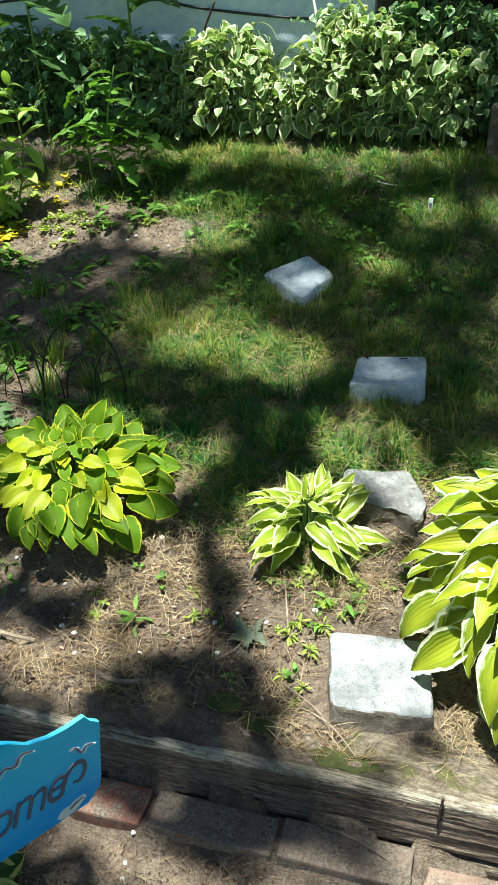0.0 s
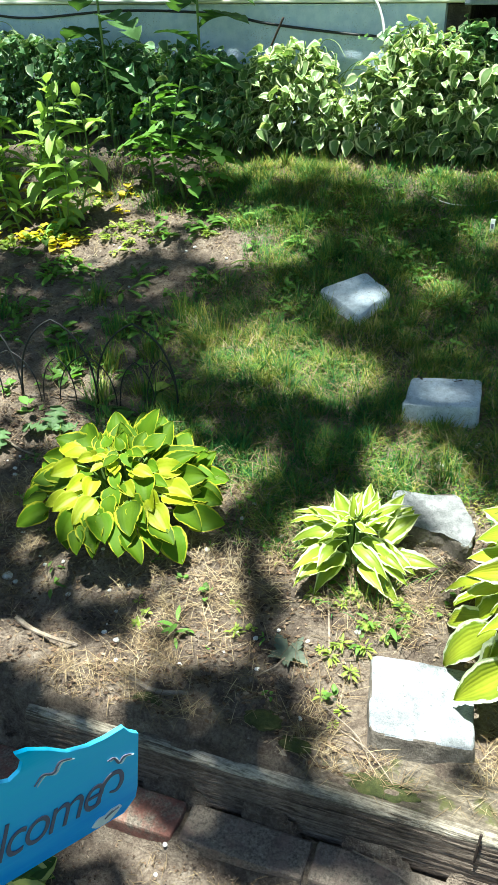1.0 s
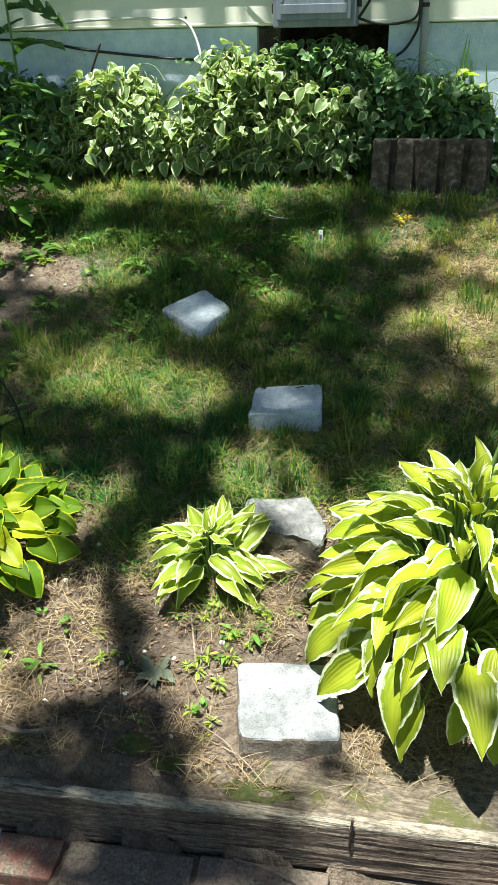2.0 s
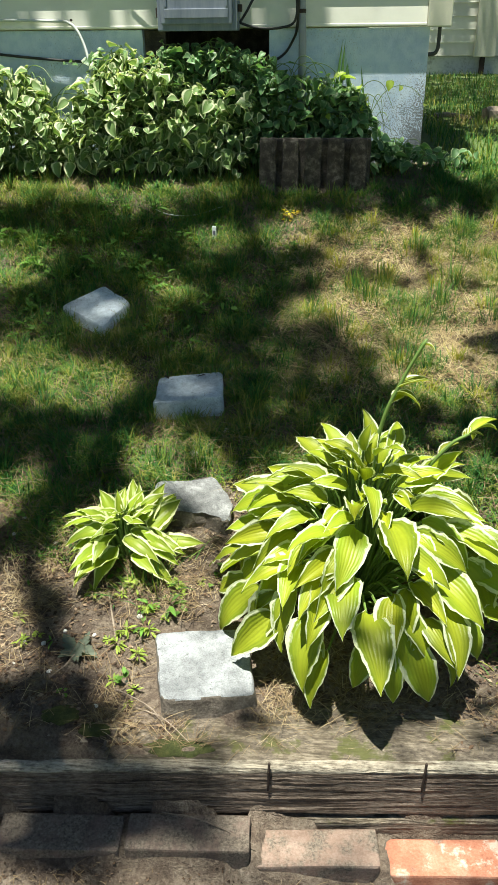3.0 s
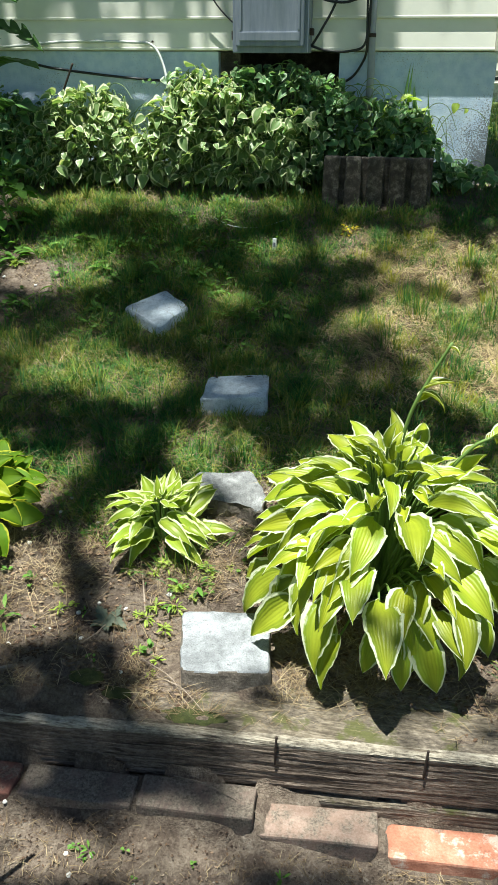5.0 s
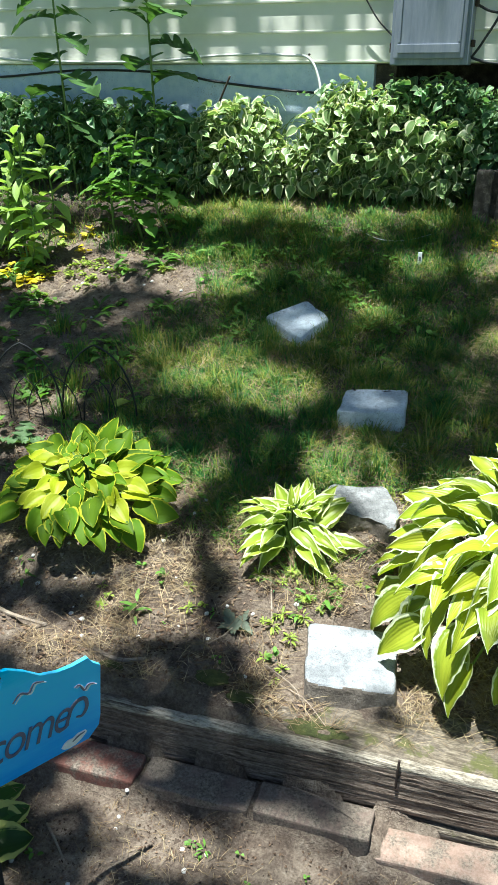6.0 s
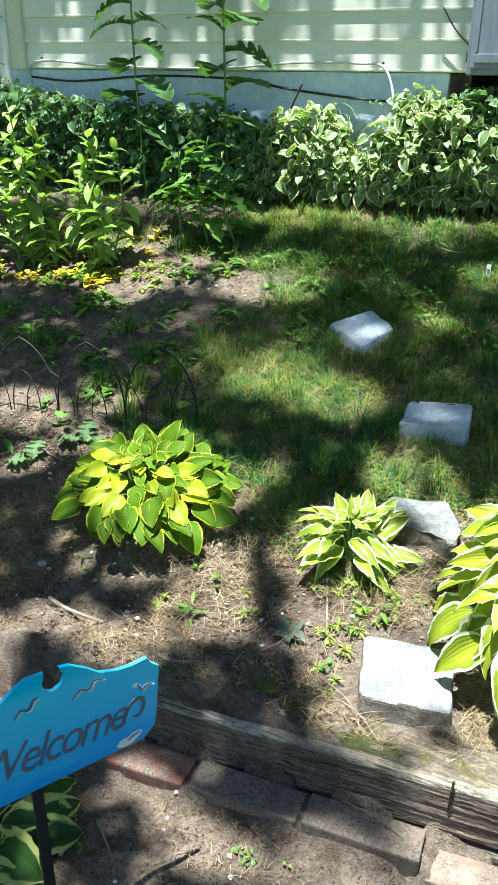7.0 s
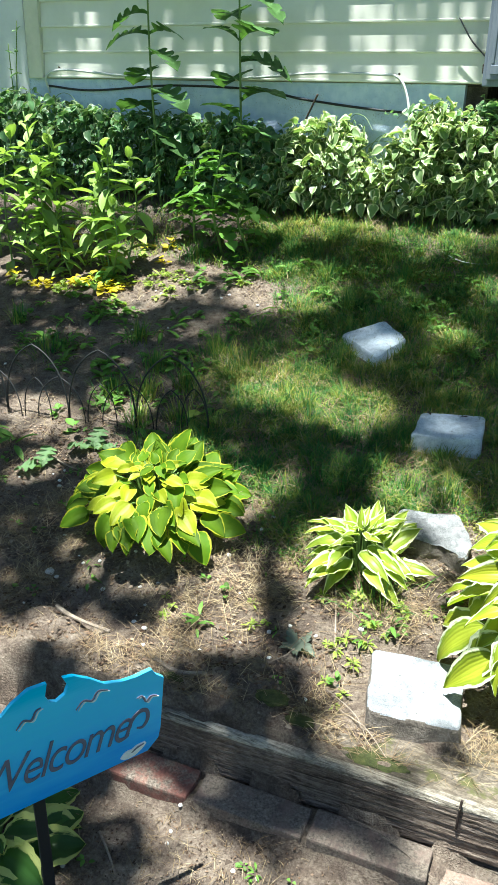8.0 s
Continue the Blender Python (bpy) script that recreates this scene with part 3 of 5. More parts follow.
# ---- timbers, bricks, stepping stones ----
def timber(x0, x1, z0, z1, front, label, seed):
    """A squared beam, its faces furrowed along the grain."""
    t = thing("landscape_timber", ((x0 + x1) / 2, front + 0.07, z0), label, "timber", "retaining timbers")
    back, rad = front + 0.14, 0.008
    section = [(front, z0 + (z1 - rad - z0) * k / 22) for k in range(23)]
    section += [(front + rad * 0.3, z1 - rad * 0.3), (front + rad, z1)]
    section += [(front + rad + (back - front - rad) * k / 16, z1) for k in range(1, 17)]
    section += [(back, z0)]
    steps = 190
    verts, faces = [], []
    for i in range(steps + 1):
        x = x0 + (x1 - x0) * i / steps
        for k, (y, z) in enumerate(section):
            deep = 0.0011 * noise.noise(Vector((x * 2.5, k * 0.9 + seed * 11, 0))) + 0.0012 * noise.noise(Vector((x * 9, k * 2.3, seed)))
            chip = 0.004 * max(0.0, noise.noise(Vector((x * 16, seed * 5, 2.0))) - 0.1) if 20 <= k <= 25 else 0.0
            if k <= 23:
                y += deep + chip
            else:
                z += deep * 1.3
            z += 0.003 * math.sin(x * 2.1 + seed) - chip
            verts.append((x, y + float(askew(x)), z))
    n = len(section)
    for i in range(steps):
        for k in range(n - 1):
            p = i * n + k
            faces.append((p, p + 1, p + n + 1, p + n))
    faces.append(tuple(range(n)))
    faces.append(tuple(range(steps * n, steps * n + n))[::-1])
    me = raw_mesh("beam", verts, faces, WOOD)
    me.materials.append(WOOD_FACE)
    me.materials.append(WOOD_EDGE)
    fix = bmesh.new()
    fix.from_mesh(me)
    bmesh.ops.recalc_face_normals(fix, faces=fix.faces[:])
    fix.to_mesh(me)
    fix.free()
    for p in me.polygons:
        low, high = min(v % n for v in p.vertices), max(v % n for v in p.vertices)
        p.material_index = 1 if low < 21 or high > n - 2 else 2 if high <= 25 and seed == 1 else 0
    link("beam", me, t)
    return t


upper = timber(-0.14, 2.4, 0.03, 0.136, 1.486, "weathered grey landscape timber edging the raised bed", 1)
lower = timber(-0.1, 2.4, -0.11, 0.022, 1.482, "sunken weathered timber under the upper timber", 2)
for x in (0.602, 0.851):
    bm = bmesh.new()
    dy = float(askew(x))
    tube(bm, [(x, dy + 1.488, 0.085), (x, dy + 1.483, 0.1), (x + 0.001, dy + 1.482, 0.135), (x + 0.002, dy + 1.484, 0.152)], 0.0022, 6)
    part("spike", bm, RUST, upper, "rusted spike")

for k in range(7):
    x0 = -0.453 + 0.207 * k
    clean = k in (1, 2, 6)
    b = thing("brick", (x0 + 0.1, 1.45, -0.09), "red clay brick set on edge against the timber" if clean else "dirty clay brick set on edge against the timber", "brick", "edging bricks")
    bm = box(bmesh.new(), x0 + 0.002, 1.41, -0.09, x0 + 0.201, 1.477, 0.0, 0.005)
    rough_up(bm, 0.0025, 35, 1)
    m = Matrix.Translation((0, float(askew(x0 + 0.1)) + rng.uniform(-0.004, 0.0), (-0.02 if k == 6 else -0.012 if k == 5 else rng.uniform(-0.006, 0.002)) + float(brick_rise(x0 + 0.1)))) @ Matrix.Translation((x0 + 0.1, 1.45, 0)) @ Matrix.Rotation(SKEW + rng.uniform(-0.02, 0.02), 4, "Z") @ Matrix.Translation((-x0 - 0.1, -1.45, 0))
    bm.transform(m)
    # bricks away from the sunlit end take the clay darkened for shade
    part("block", bm, (RED_SHADED if k < 4 else BRICK) if clean else OLD_SHADED_BRICK if k != 5 else DUSTY_BRICK, b)


def slab(name, corners, thick, material, label, rough=0.004, seed=1, side=None):
    """A worn stone slab from the corners of its top, in order round it."""
    cs = [Vector(c) for c in corners]
    mid = sum(cs, Vector()) / len(cs)
    ob = thing(name, mid - Vector((0, 0, thick)), label, "stepping stone", "stepping stones")
    per = 56 // len(cs)
    rim = []
    for a, b in zip(cs, cs[1:] + cs[:1]):
        rim += [a.lerp(b, k / per) for k in range(per)]
    soft = [0.25 * rim[k - 1] + 0.5 * rim[k] + 0.25 * rim[(k + 1) % len(rim)] for k in range(len(rim))]
    bm = bmesh.new()
    rings = []
    for scale, down in ((1.02, thick), (1.02, thick * 0.66), (1.01, thick * 0.33), (1.0, 0.007), (0.985, 0.002), (0.955, 0.0), (0.8, 0.0), (0.6, 0.0), (0.4, 0.0), (0.2, 0.0)):
        ring = []
        for p in soft:
            q = mid + (p - mid) * scale - Vector((0, 0, down))
            n = noise.noise_vector(q * 55 + Vector((seed * 3.7, 0, 0))) * 0.5 + noise.noise_vector(q * 17 + Vector((seed * 3.7, 0, 0)))
            edge = 1.1 if down > 0.001 else 0.35
            ring.append(bm.verts.new(q + n * rough * edge))
        rings.append(ring)
    n = len(soft)
    for lo, hi in zip(rings, rings[1:]):
        for k in range(n):
            bm.faces.new((lo[k], lo[(k + 1) % n], hi[(k + 1) % n], hi[k]))
    bm.faces.new(rings[-1])
    bmesh.ops.recalc_face_normals(bm, faces=bm.faces[:])
    ob2 = part("slab", bm, material, ob)
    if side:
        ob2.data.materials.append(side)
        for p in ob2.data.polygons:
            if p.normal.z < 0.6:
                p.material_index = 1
    return ob


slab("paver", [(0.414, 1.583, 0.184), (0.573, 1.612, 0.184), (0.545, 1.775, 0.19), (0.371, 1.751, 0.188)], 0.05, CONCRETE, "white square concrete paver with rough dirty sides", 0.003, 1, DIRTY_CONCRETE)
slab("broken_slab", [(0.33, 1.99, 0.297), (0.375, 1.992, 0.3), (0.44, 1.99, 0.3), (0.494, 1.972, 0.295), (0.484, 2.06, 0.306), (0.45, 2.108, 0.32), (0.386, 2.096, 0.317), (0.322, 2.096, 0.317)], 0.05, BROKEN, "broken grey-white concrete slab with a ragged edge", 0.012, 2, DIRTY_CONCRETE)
slab("paver", [(0.272, 2.308, 0.402), (0.436, 2.347, 0.404), (0.417, 2.49, 0.412), (0.263, 2.447, 0.41)], 0.06, GREY_CONCRETE, "pale grey concrete block sunk in the grass", 0.004, 3)
slab("paver", [(-0.085, 2.785, 0.484), (0.065, 2.665, 0.463), (0.113, 2.805, 0.492), (0.018, 2.888, 0.515)], 0.08, GREY_CONCRETE, "grey concrete block half sunk cornerwise in the grass", 0.004, 4)

# ---- scalloped edging block ----
edger = thing("edging_block", (0.63, 3.45, 0.69), "dark ribbed concrete edging block beside the foundation", "edging block")
bm = box(bmesh.new(), 0.446, 3.44, 0.66, 0.815, 3.475, 0.862, 0.005)
part("slab", bm, DARK_CONCRETE, edger)
for k in range(5):
    x = 0.472 + 0.0755 * k
    bm = box(bmesh.new(), x - 0.028, 3.405, 0.655, x + 0.028, 3.4385, 0.868, 0.01)
    bmesh.ops.subdivide_edges(bm, edges=bm.edges[:], cuts=2, use_grid_fill=True)
    rough_up(bm, 0.0025, 60)
    part("rib", bm, RIB_CONCRETE, edger)


# ---- leaves and plants ----
def hosta(name, at, radius, tall, count, length, width, material, label, seed, lean=(0, 0), droop=0.55, steep=0.3, full=0.68, wave=0.05, fold=(0.15, 0.5), wild=0.3, drop=0.82, sharp=0.8, turn=0.4, rise=1.2, young=None, face=0.0, cup=0.35):
    """A mound of overlapping leaves on arching stalks."""
    r = random.Random(seed)
    ob = thing(name, at, label, "hosta", "hostas")
    shapes = [raw_mesh("leaf", v, f, material, u, True) for v, f, u in
              (leaf_shape(length, width * r.uniform(0.8, 1.15), 12, 6, droop * r.uniform(0.7, 1.25), r.uniform(*fold), wave, full, sharp, seed * 10 + k) for k in range(7))]
    golden = [raw_mesh("leaf", v, f, young, u, True) for v, f, u in (leaf_shape(length, width * r.uniform(0.85, 1.0), 12, 6, droop * r.uniform(0.5, 1.1), r.uniform(0.2, 0.6), wave, full, sharp, seed * 20 + k) for k in range(4))] if young else shapes
    at = Vector(at)
    stalks = bmesh.new()
    for k in range(count):
        q = ((k + 0.5) / count) ** 0.72
        az = k * 2.39996 + r.uniform(-0.25, 0.25)
        out = Vector((-math.sin(az), math.cos(az), 0))
        size = (0.72 + 0.36 * math.sin(min(1, q * 1.15) * math.pi * 0.8)) * r.uniform(0.68, 1.18) * (0.62 if q < 0.4 else 0.85 if q < 0.6 else 1.0)
        size = min(size, 1.06)
        reach = max(0.0, radius - 0.55 * length) * q
        up = tall * (1 - drop * q**1.6) * r.uniform(0.85, 1.05)
        base = at + out * reach + Vector((lean[0] * q, lean[1] * q, up - 0.25 * length * (1 - q)))
        pitch = rise * (1 - q) ** 1.1 - steep * q + face * (out.y if out.y > 0 else 0.4 * out.y) + r.uniform(-wild, wild)
        gz = ground_z(base.x, base.y)
        base.z = max(base.z, gz + 0.02)
        tip = base + out * length * size * 0.9
        if ground_z(tip.x, tip.y) + 0.01 > base.z + math.sin(pitch - 0.5 * droop) * length * size:
            pitch = max(pitch, math.asin(max(-0.7, min(0.9, (ground_z(tip.x, tip.y) + 0.012 - base.z) / (length * size)))) + 0.5 * droop)
        fresh = young and out.y < 0.35 and q < 0.8 and r.random() < 0.55
        link("leaf", golden[k % 4] if fresh else shapes[k % 7], ob, m=aim(base, az + r.uniform(-turn, turn), pitch, cup * out.x + r.uniform(-0.4, 0.4), size * (0.85 if fresh else 1)))
        foot = at + out * 0.015
        knee = foot.lerp(base, 0.55) + Vector((0, 0, 0.25 * (base.z - at.z)))
        tube(stalks, curve_points([foot, knee, base], 3), 0.0035, 5, 0.6)
    tagged(part("stalk_mass", stalks, STEM, ob), kind="stuff")
    return ob


# inner and front leaves take the lighter copy, the rest the shaded one
big = hosta("hosta", (0.745, 1.85, 0.21), 0.295, 0.345, 190, 0.137, 0.064, HOSTA_SHADED, "large lime-green hosta with white leaf margins", 3, (0.02, -0.012), 0.65, 0.45, 0.6, 0.075, (0.1, 0.55), 0.45, 0.82, 1.05, 0.6, 1.3, young=HOSTA_BIG, face=0.3, cup=0.3)
gold = hosta("hosta", (-0.21, 1.905, 0.235), 0.212, 0.17, 165, 0.076, 0.055, HOSTA_GOLD, "yellow-green hosta mound with golden leaf edges", 5, droop=0.4, steep=0.02, full=0.42, wave=0.035, fold=(0.02, 0.35), wild=0.3, drop=0.66, sharp=0.85, turn=0.7, rise=0.4, young=HOSTA_YELLOW, face=0.95, cup=0.55)
small = hosta("hosta", (0.285, 1.925, 0.235), 0.118, 0.125, 58, 0.095, 0.04, HOSTA_WHITE, "small hosta with narrow white-edged leaves", 8, droop=0.55, steep=0.05, full=0.55, wave=0.08, fold=(0.15, 0.6), wild=0.5, turn=0.8, rise=1.15, face=0.5, sharp=1.2, drop=0.75)
corner = hosta("hosta", (-0.09, 1.17, -0.03), 0.15, 0.14, 34, 0.12, 0.07, HOSTA_CREAM, "dark green cream-edged hosta below the welcome sign", 9, wild=0.4)

# flower stalks of the large hosta
for pts, spots in (([(0.75, 1.86, 0.3), (0.757, 1.88, 0.43), (0.776, 1.88, 0.575), (0.806, 1.88, 0.66), (0.839, 1.88, 0.731)], (0.6, 0.63, 0.67, 0.7, 0.74, 0.99)), ([(0.79, 1.84, 0.33), (0.836, 1.88, 0.439), (0.892, 1.88, 0.53), (0.93, 1.88, 0.56)], (0.62, 0.9, 0.94, 0.97, 1.0))):
    line = curve_points(pts, 8)
    stalk = part("flower_stalk", tube(bmesh.new(), line, 0.0046, 7, 0.6), STEM, big, "upright pale green flower stalk", True)
    shapes = [leaf_shape(0.062, 0.022, 6, 4, 0.5 + 0.25 * k, 0.7, 0.05, seed=k) for k in range(3)]
    for k, f in enumerate(spots):
        v, fs, u = shapes[k % 3]
        p = line[min(len(line) - 1, int(f * (len(line) - 1)))]
        link("bud_leaf", raw_mesh("bud_leaf", v, fs, HOSTA_BIG, u, True), stalk, m=aim(p, -1.2 + rng.uniform(-0.6, 0.7), 0.75 - 0.2 * (k % 3), rng.uniform(-0.5, 0.5), 0.45 if f == 0.99 else rng.uniform(0.7, 1.1)))


def shrub(name, tops, stems, length, width, material, label, seed, category="shrub", singles=0, front=3.42, full=0.45, nodes=(10, 17), sparse=()):
    """Leafy runners climbing the wall and arching forward: tops are (x, height) along the row; sparse: stretches left thin."""
    r = random.Random(seed)
    xs, zs = [a for a, _ in tops], [b for _, b in tops]
    mid = (xs[0] + xs[-1]) / 2
    ob = thing(name, (mid, 3.52, ground_z(mid, 3.52)), label, category, "foundation planting")
    wood = bmesh.new()
    poses = []
    for k in range(stems):
        x = xs[0] + (xs[-1] - xs[0]) * (k + r.random()) / stems
        if any(a < x < b for a, b in sparse) and r.random() < 0.95:
            continue
        top = float(np.interp(x, xs, zs)) * r.uniform(0.97, 1.005)
        foot_y = r.uniform(front + 0.08, 3.6)
        g = ground_z(x, foot_y)
        rise = (top - g) * r.choice((0.45, 0.65, 0.8, 0.92, 1.0))
        lean = r.gauss(0, 0.05)
        crest_y = min(3.61, foot_y + r.uniform(-0.03, 0.06))
        fall = r.uniform(0.03, 0.11)
        out_y = max(front + 0.05 * rise / (top - g), crest_y - r.uniform(0.04, 0.2))
        line = curve_points([(x, foot_y, g - 0.01), (x + lean * 0.4, (foot_y + crest_y) / 2, g + rise * 0.55), (x + lean, crest_y, g + rise * 0.97), (x + lean * 1.8, (crest_y + out_y) / 2, g + rise), (x + lean * 2.4, out_y, max(g + 0.05, g + rise - fall))], 5)
        tube(wood, line, 0.0022, 4, 0.4)
        count = r.randint(*nodes)
        for i in range(count):
            f = 0.05 + 0.95 * i / (count - 1)
            p = line[min(len(line) - 1, int(f * (len(line) - 1)))]
            for side in (-1, 1):
                az = math.pi + side * r.uniform(0.2, 1.5) + r.gauss(0, 0.5)
                at = (p.x + r.gauss(0, 0.028), min(3.62, p.y + r.gauss(0, 0.03)), max(p.z + r.gauss(0, 0.018), ground_z(p.x, p.y) + 0.05))
                if at[2] < float(np.interp(at[0], xs, zs)) - 0.005 + r.gauss(0, 0.012):
                    poses.append(aim(at, az, r.uniform(-0.95, 0.6), r.uniform(-0.8, 0.8), r.uniform(0.4, 1.12) * (0.6 if f > 0.93 else 1.0)))
    tagged(part("stem_mass", wood, STEM, ob), kind="stuff")
    shapes = [leaf_shape(length, width * r.uniform(0.85, 1.1), 6, 4, 0.45, 0.3, 0.05, full, 0.9, seed * 7 + k) for k in range(5)]
    poses.sort(key=lambda m: m.translation.y)
    if singles:
        meshes = [raw_mesh("leaf", v, f, material, u, True) for v, f, u in shapes]
        for k, m in enumerate(poses[:singles]):
            link("leaf", meshes[k % 5], ob, m=m)
    tagged(link("foliage", joined("foliage", shapes, poses[singles:], material), ob), kind="stuff")
    return ob


shrub("variegated_shrub", [(-0.7, 0.98), (-0.62, 1.0), (-0.55, 1.06), (-0.46, 1.1), (-0.38, 1.07), (-0.31, 1.0), (-0.27, 0.93), (-0.22, 0.93), (-0.18, 1.06), (-0.12, 1.11), (0.0, 1.14), (0.12, 1.09), (0.2, 1.06), (0.3, 1.0)], 120, 0.058, 0.046, VARIEGATED, "variegated cream-edged shrub leaning on the foundation", 11, singles=290, sparse=((-0.29, -0.21),))
shrub("dark_shrub", [(-2.1, 1.17), (-1.9, 1.15), (-1.75, 1.11), (-1.5, 1.08), (-1.2, 1.08), (-1.05, 1.06), (-0.8, 1.09), (-0.68, 1.03), (-0.6, 0.99)], 200, 0.05, 0.038, DARK_LEAF, "dark green leafy shrub along the foundation", 12, singles=220, front=3.41)
shrub("ivy_clump", [(0.02, 1.14), (0.12, 1.16), (0.2, 1.15), (0.34, 1.14), (0.46, 1.11), (0.56, 1.05), (0.7, 1.03), (0.79, 1.0), (0.84, 0.89), (0.93, 0.83)], 150, 0.044, 0.035, DARK_LEAF, "dark ivy-like clump behind the edging block", 13, singles=140, front=3.49)
shrub("ground_cover", [(0.6, 1.03), (0.68, 1.06), (0.76, 1.03)], 8, 0.055, 0.042, CHICKWEED, "pale variegated shoots against the foundation", 14, front=3.54, nodes=(4, 6))


def leafy_stem(name, foot, top, pairs, length, width, material, label, seed, lobes=0, bend=0.04, category="plant", group="tall plants", start=0.12):
    """An upright stem with leaves all the way up."""
    r = random.Random(seed)
    foot, top = Vector(foot), Vector(top)
    foot.z = ground_z(foot.x, foot.y)
    ob = thing(name, foot, label, category, group)
    mid = foot.lerp(top, 0.5) + Vector((r.uniform(-bend, bend), r.uniform(-bend, bend), 0))
    line = curve_points([foot, mid, top], 8)
    part("stem", tube(bmesh.new(), line, 0.0055 if lobes else 0.004, 6, 0.5), STEM, ob, smooth=True)
    meshes = [raw_mesh("leaf", v, f, material, u, True) for v, f, u in (leaf_shape(length, width, 34 if lobes else 5, 4, r.uniform(0.55, 0.95) if lobes else r.uniform(0.25, 0.7), 0.3, 0.03, 0.6, 0.5 if lobes else 0.8, seed + k, lobes) for k in range(4))]
    for k in range(pairs):
        f = start + (0.99 - start) * k / max(1, pairs - 1)
        p = line[min(len(line) - 1, int(f * (len(line) - 1)))]
        for side in ((0,) if lobes else (0, 1)):
            az = (math.pi * (k % 2) + math.pi / 2 + r.uniform(-0.8, 0.8)) if lobes else k * 2.1 + side * math.pi + r.uniform(-0.9, 0.9)
            link("leaf", meshes[r.randrange(4)], ob, m=aim(p, az, (0.55 if lobes else 0.35 if f < 0.8 else 0.9) + (r.uniform(-0.4, 0.35) if lobes else r.uniform(-0.75, 0.6)), r.uniform(-0.3, 0.3), (0.75 + 0.4 * math.sin(f * math.pi)) * r.uniform(0.6, 1.15)))
    return ob


for k, (x, y, z) in enumerate(((-1.26, 2.97, 1.03), (-1.32, 2.92, 0.93), (-1.4, 3.0, 1.0), (-1.5, 2.93, 0.96), (-1.62, 3.0, 1.02), (-1.72, 2.95, 1.0), (-1.1, 2.98, 0.9), (-1.07, 2.97, 1.0), (-1.02, 3.0, 0.96), (-1.08, 3.03, 0.96), (-1.04, 2.94, 0.8), (-1.18, 3.0, 0.86), (-1.22, 2.93, 0.78), (-1.38, 2.92, 0.78), (-1.36, 2.95, 1.08), (-1.46, 3.02, 1.04), (-1.3, 2.98, 0.98))):
    leafy_stem("phlox", (x, y, 0), (x + rng.uniform(-0.05, 0.05), y + rng.uniform(-0.05, 0.02), z), 10, 0.092, 0.039, PHLOX, "bright green upright phlox with narrow leaves", 60 + k)
leafy_stem("vine", (-1.96, 3.6, 0), (-1.97, 3.63, 1.42), 4, 0.035, 0.03, DARK_LEAF, "thin dark vine climbing the white panel", 99, start=0.6)
leafy_stem("vine", (-2.02, 3.6, 0), (-2.03, 3.63, 1.33), 4, 0.035, 0.03, DARK_LEAF, "thin dark vine climbing the white panel", 98, start=0.6)
for k, (x, z) in enumerate(((-1.17, 1.85), (-0.79, 1.8))):
    leafy_stem("wild_lettuce", (x + 0.02, 3.47, 0), (x, 3.45, z), 15, 0.2, 0.13, LETTUCE, "tall wild lettuce with toothed lobed leaves", 80 + k, 5, start=0.25, category="weed")
for k, (x, y, z) in enumerate(((-0.72, 3.2, 0.98), (-0.62, 3.22, 0.86), (-0.86, 3.24, 0.92))):
    leafy_stem("wild_lettuce", (x, y, 0), (x + 0.02, y - 0.03, z), 17, 0.13, 0.06, WEED, "dusty green lobed weed at the edge of the shrubs", 90 + k, 4, category="weed")

# spiky blades by the foundation
for k, (x, z, tilt) in enumerate(((0.64, 1.16, -0.1), (0.67, 1.16, -0.07), (0.74, 1.07, 0.08), (0.82, 1.1, 0.14), (0.85, 1.11, 0.18), (0.86, 1.08, 0.12))):
    ob = thing("iris_blade", (x, 3.6, ground_z(x, 3.6)), "dark narrow upright leaf blade by the wall", "plant", "iris blades")
    v, f, u = leaf_shape(0.4, 0.013, 6, 2, 0.05, 0.4, seed=k)
    link("leaf", raw_mesh("leaf", v, f, LETTUCE, u, True), ob, m=aim((x - tilt * 0.3, 3.6, z - 0.4), 0, 1.5) @ Matrix.Rotation(tilt, 4, "Z"))

# ---- wire border fence ----
fence = thing("wire_fence", (-0.44, 2.17, ground_z(-0.44, 2.17)), "black wire hoop border fence behind the golden hosta", "fence")
posts = [(-1.06, 2.14), (-0.85, 2.13), (-0.64, 2.14), (-0.44, 2.17), (-0.24, 2.21)]
for (xa, ya), (xb, yb) in zip(posts, posts[1:]):
    a, b = Vector((xa, ya, ground_z(xa, ya) - 0.02)), Vector((xb, yb, ground_z(xb, yb) - 0.02))
    for u0, u1, tall, rad in ((0.0, 1.0, 0.235, 0.0025), (0.28, 0.72, 0.14, 0.0017), (0.5, 1.25, 0.15, 0.0016)):
        if u1 > 1 and xb > -0.3:
            u0, u1 = 0.62, 1.0
        hoop = []
        for k in range(17):
            s = k / 16
            hoop.append(a.lerp(b, u0 + (u1 - u0) * (0.5 - 0.5 * math.cos(s * math.pi))) + Vector((0, 0.004 * (rad < 0.003), tall * (0.75 * math.sin(s * math.pi) ** 0.62 + 0.25 * (1 - abs(2 * s - 1))))))
        part("hoop", tube(bmesh.new(), hoop, rad, 6), WIRE, fence, smooth=True)

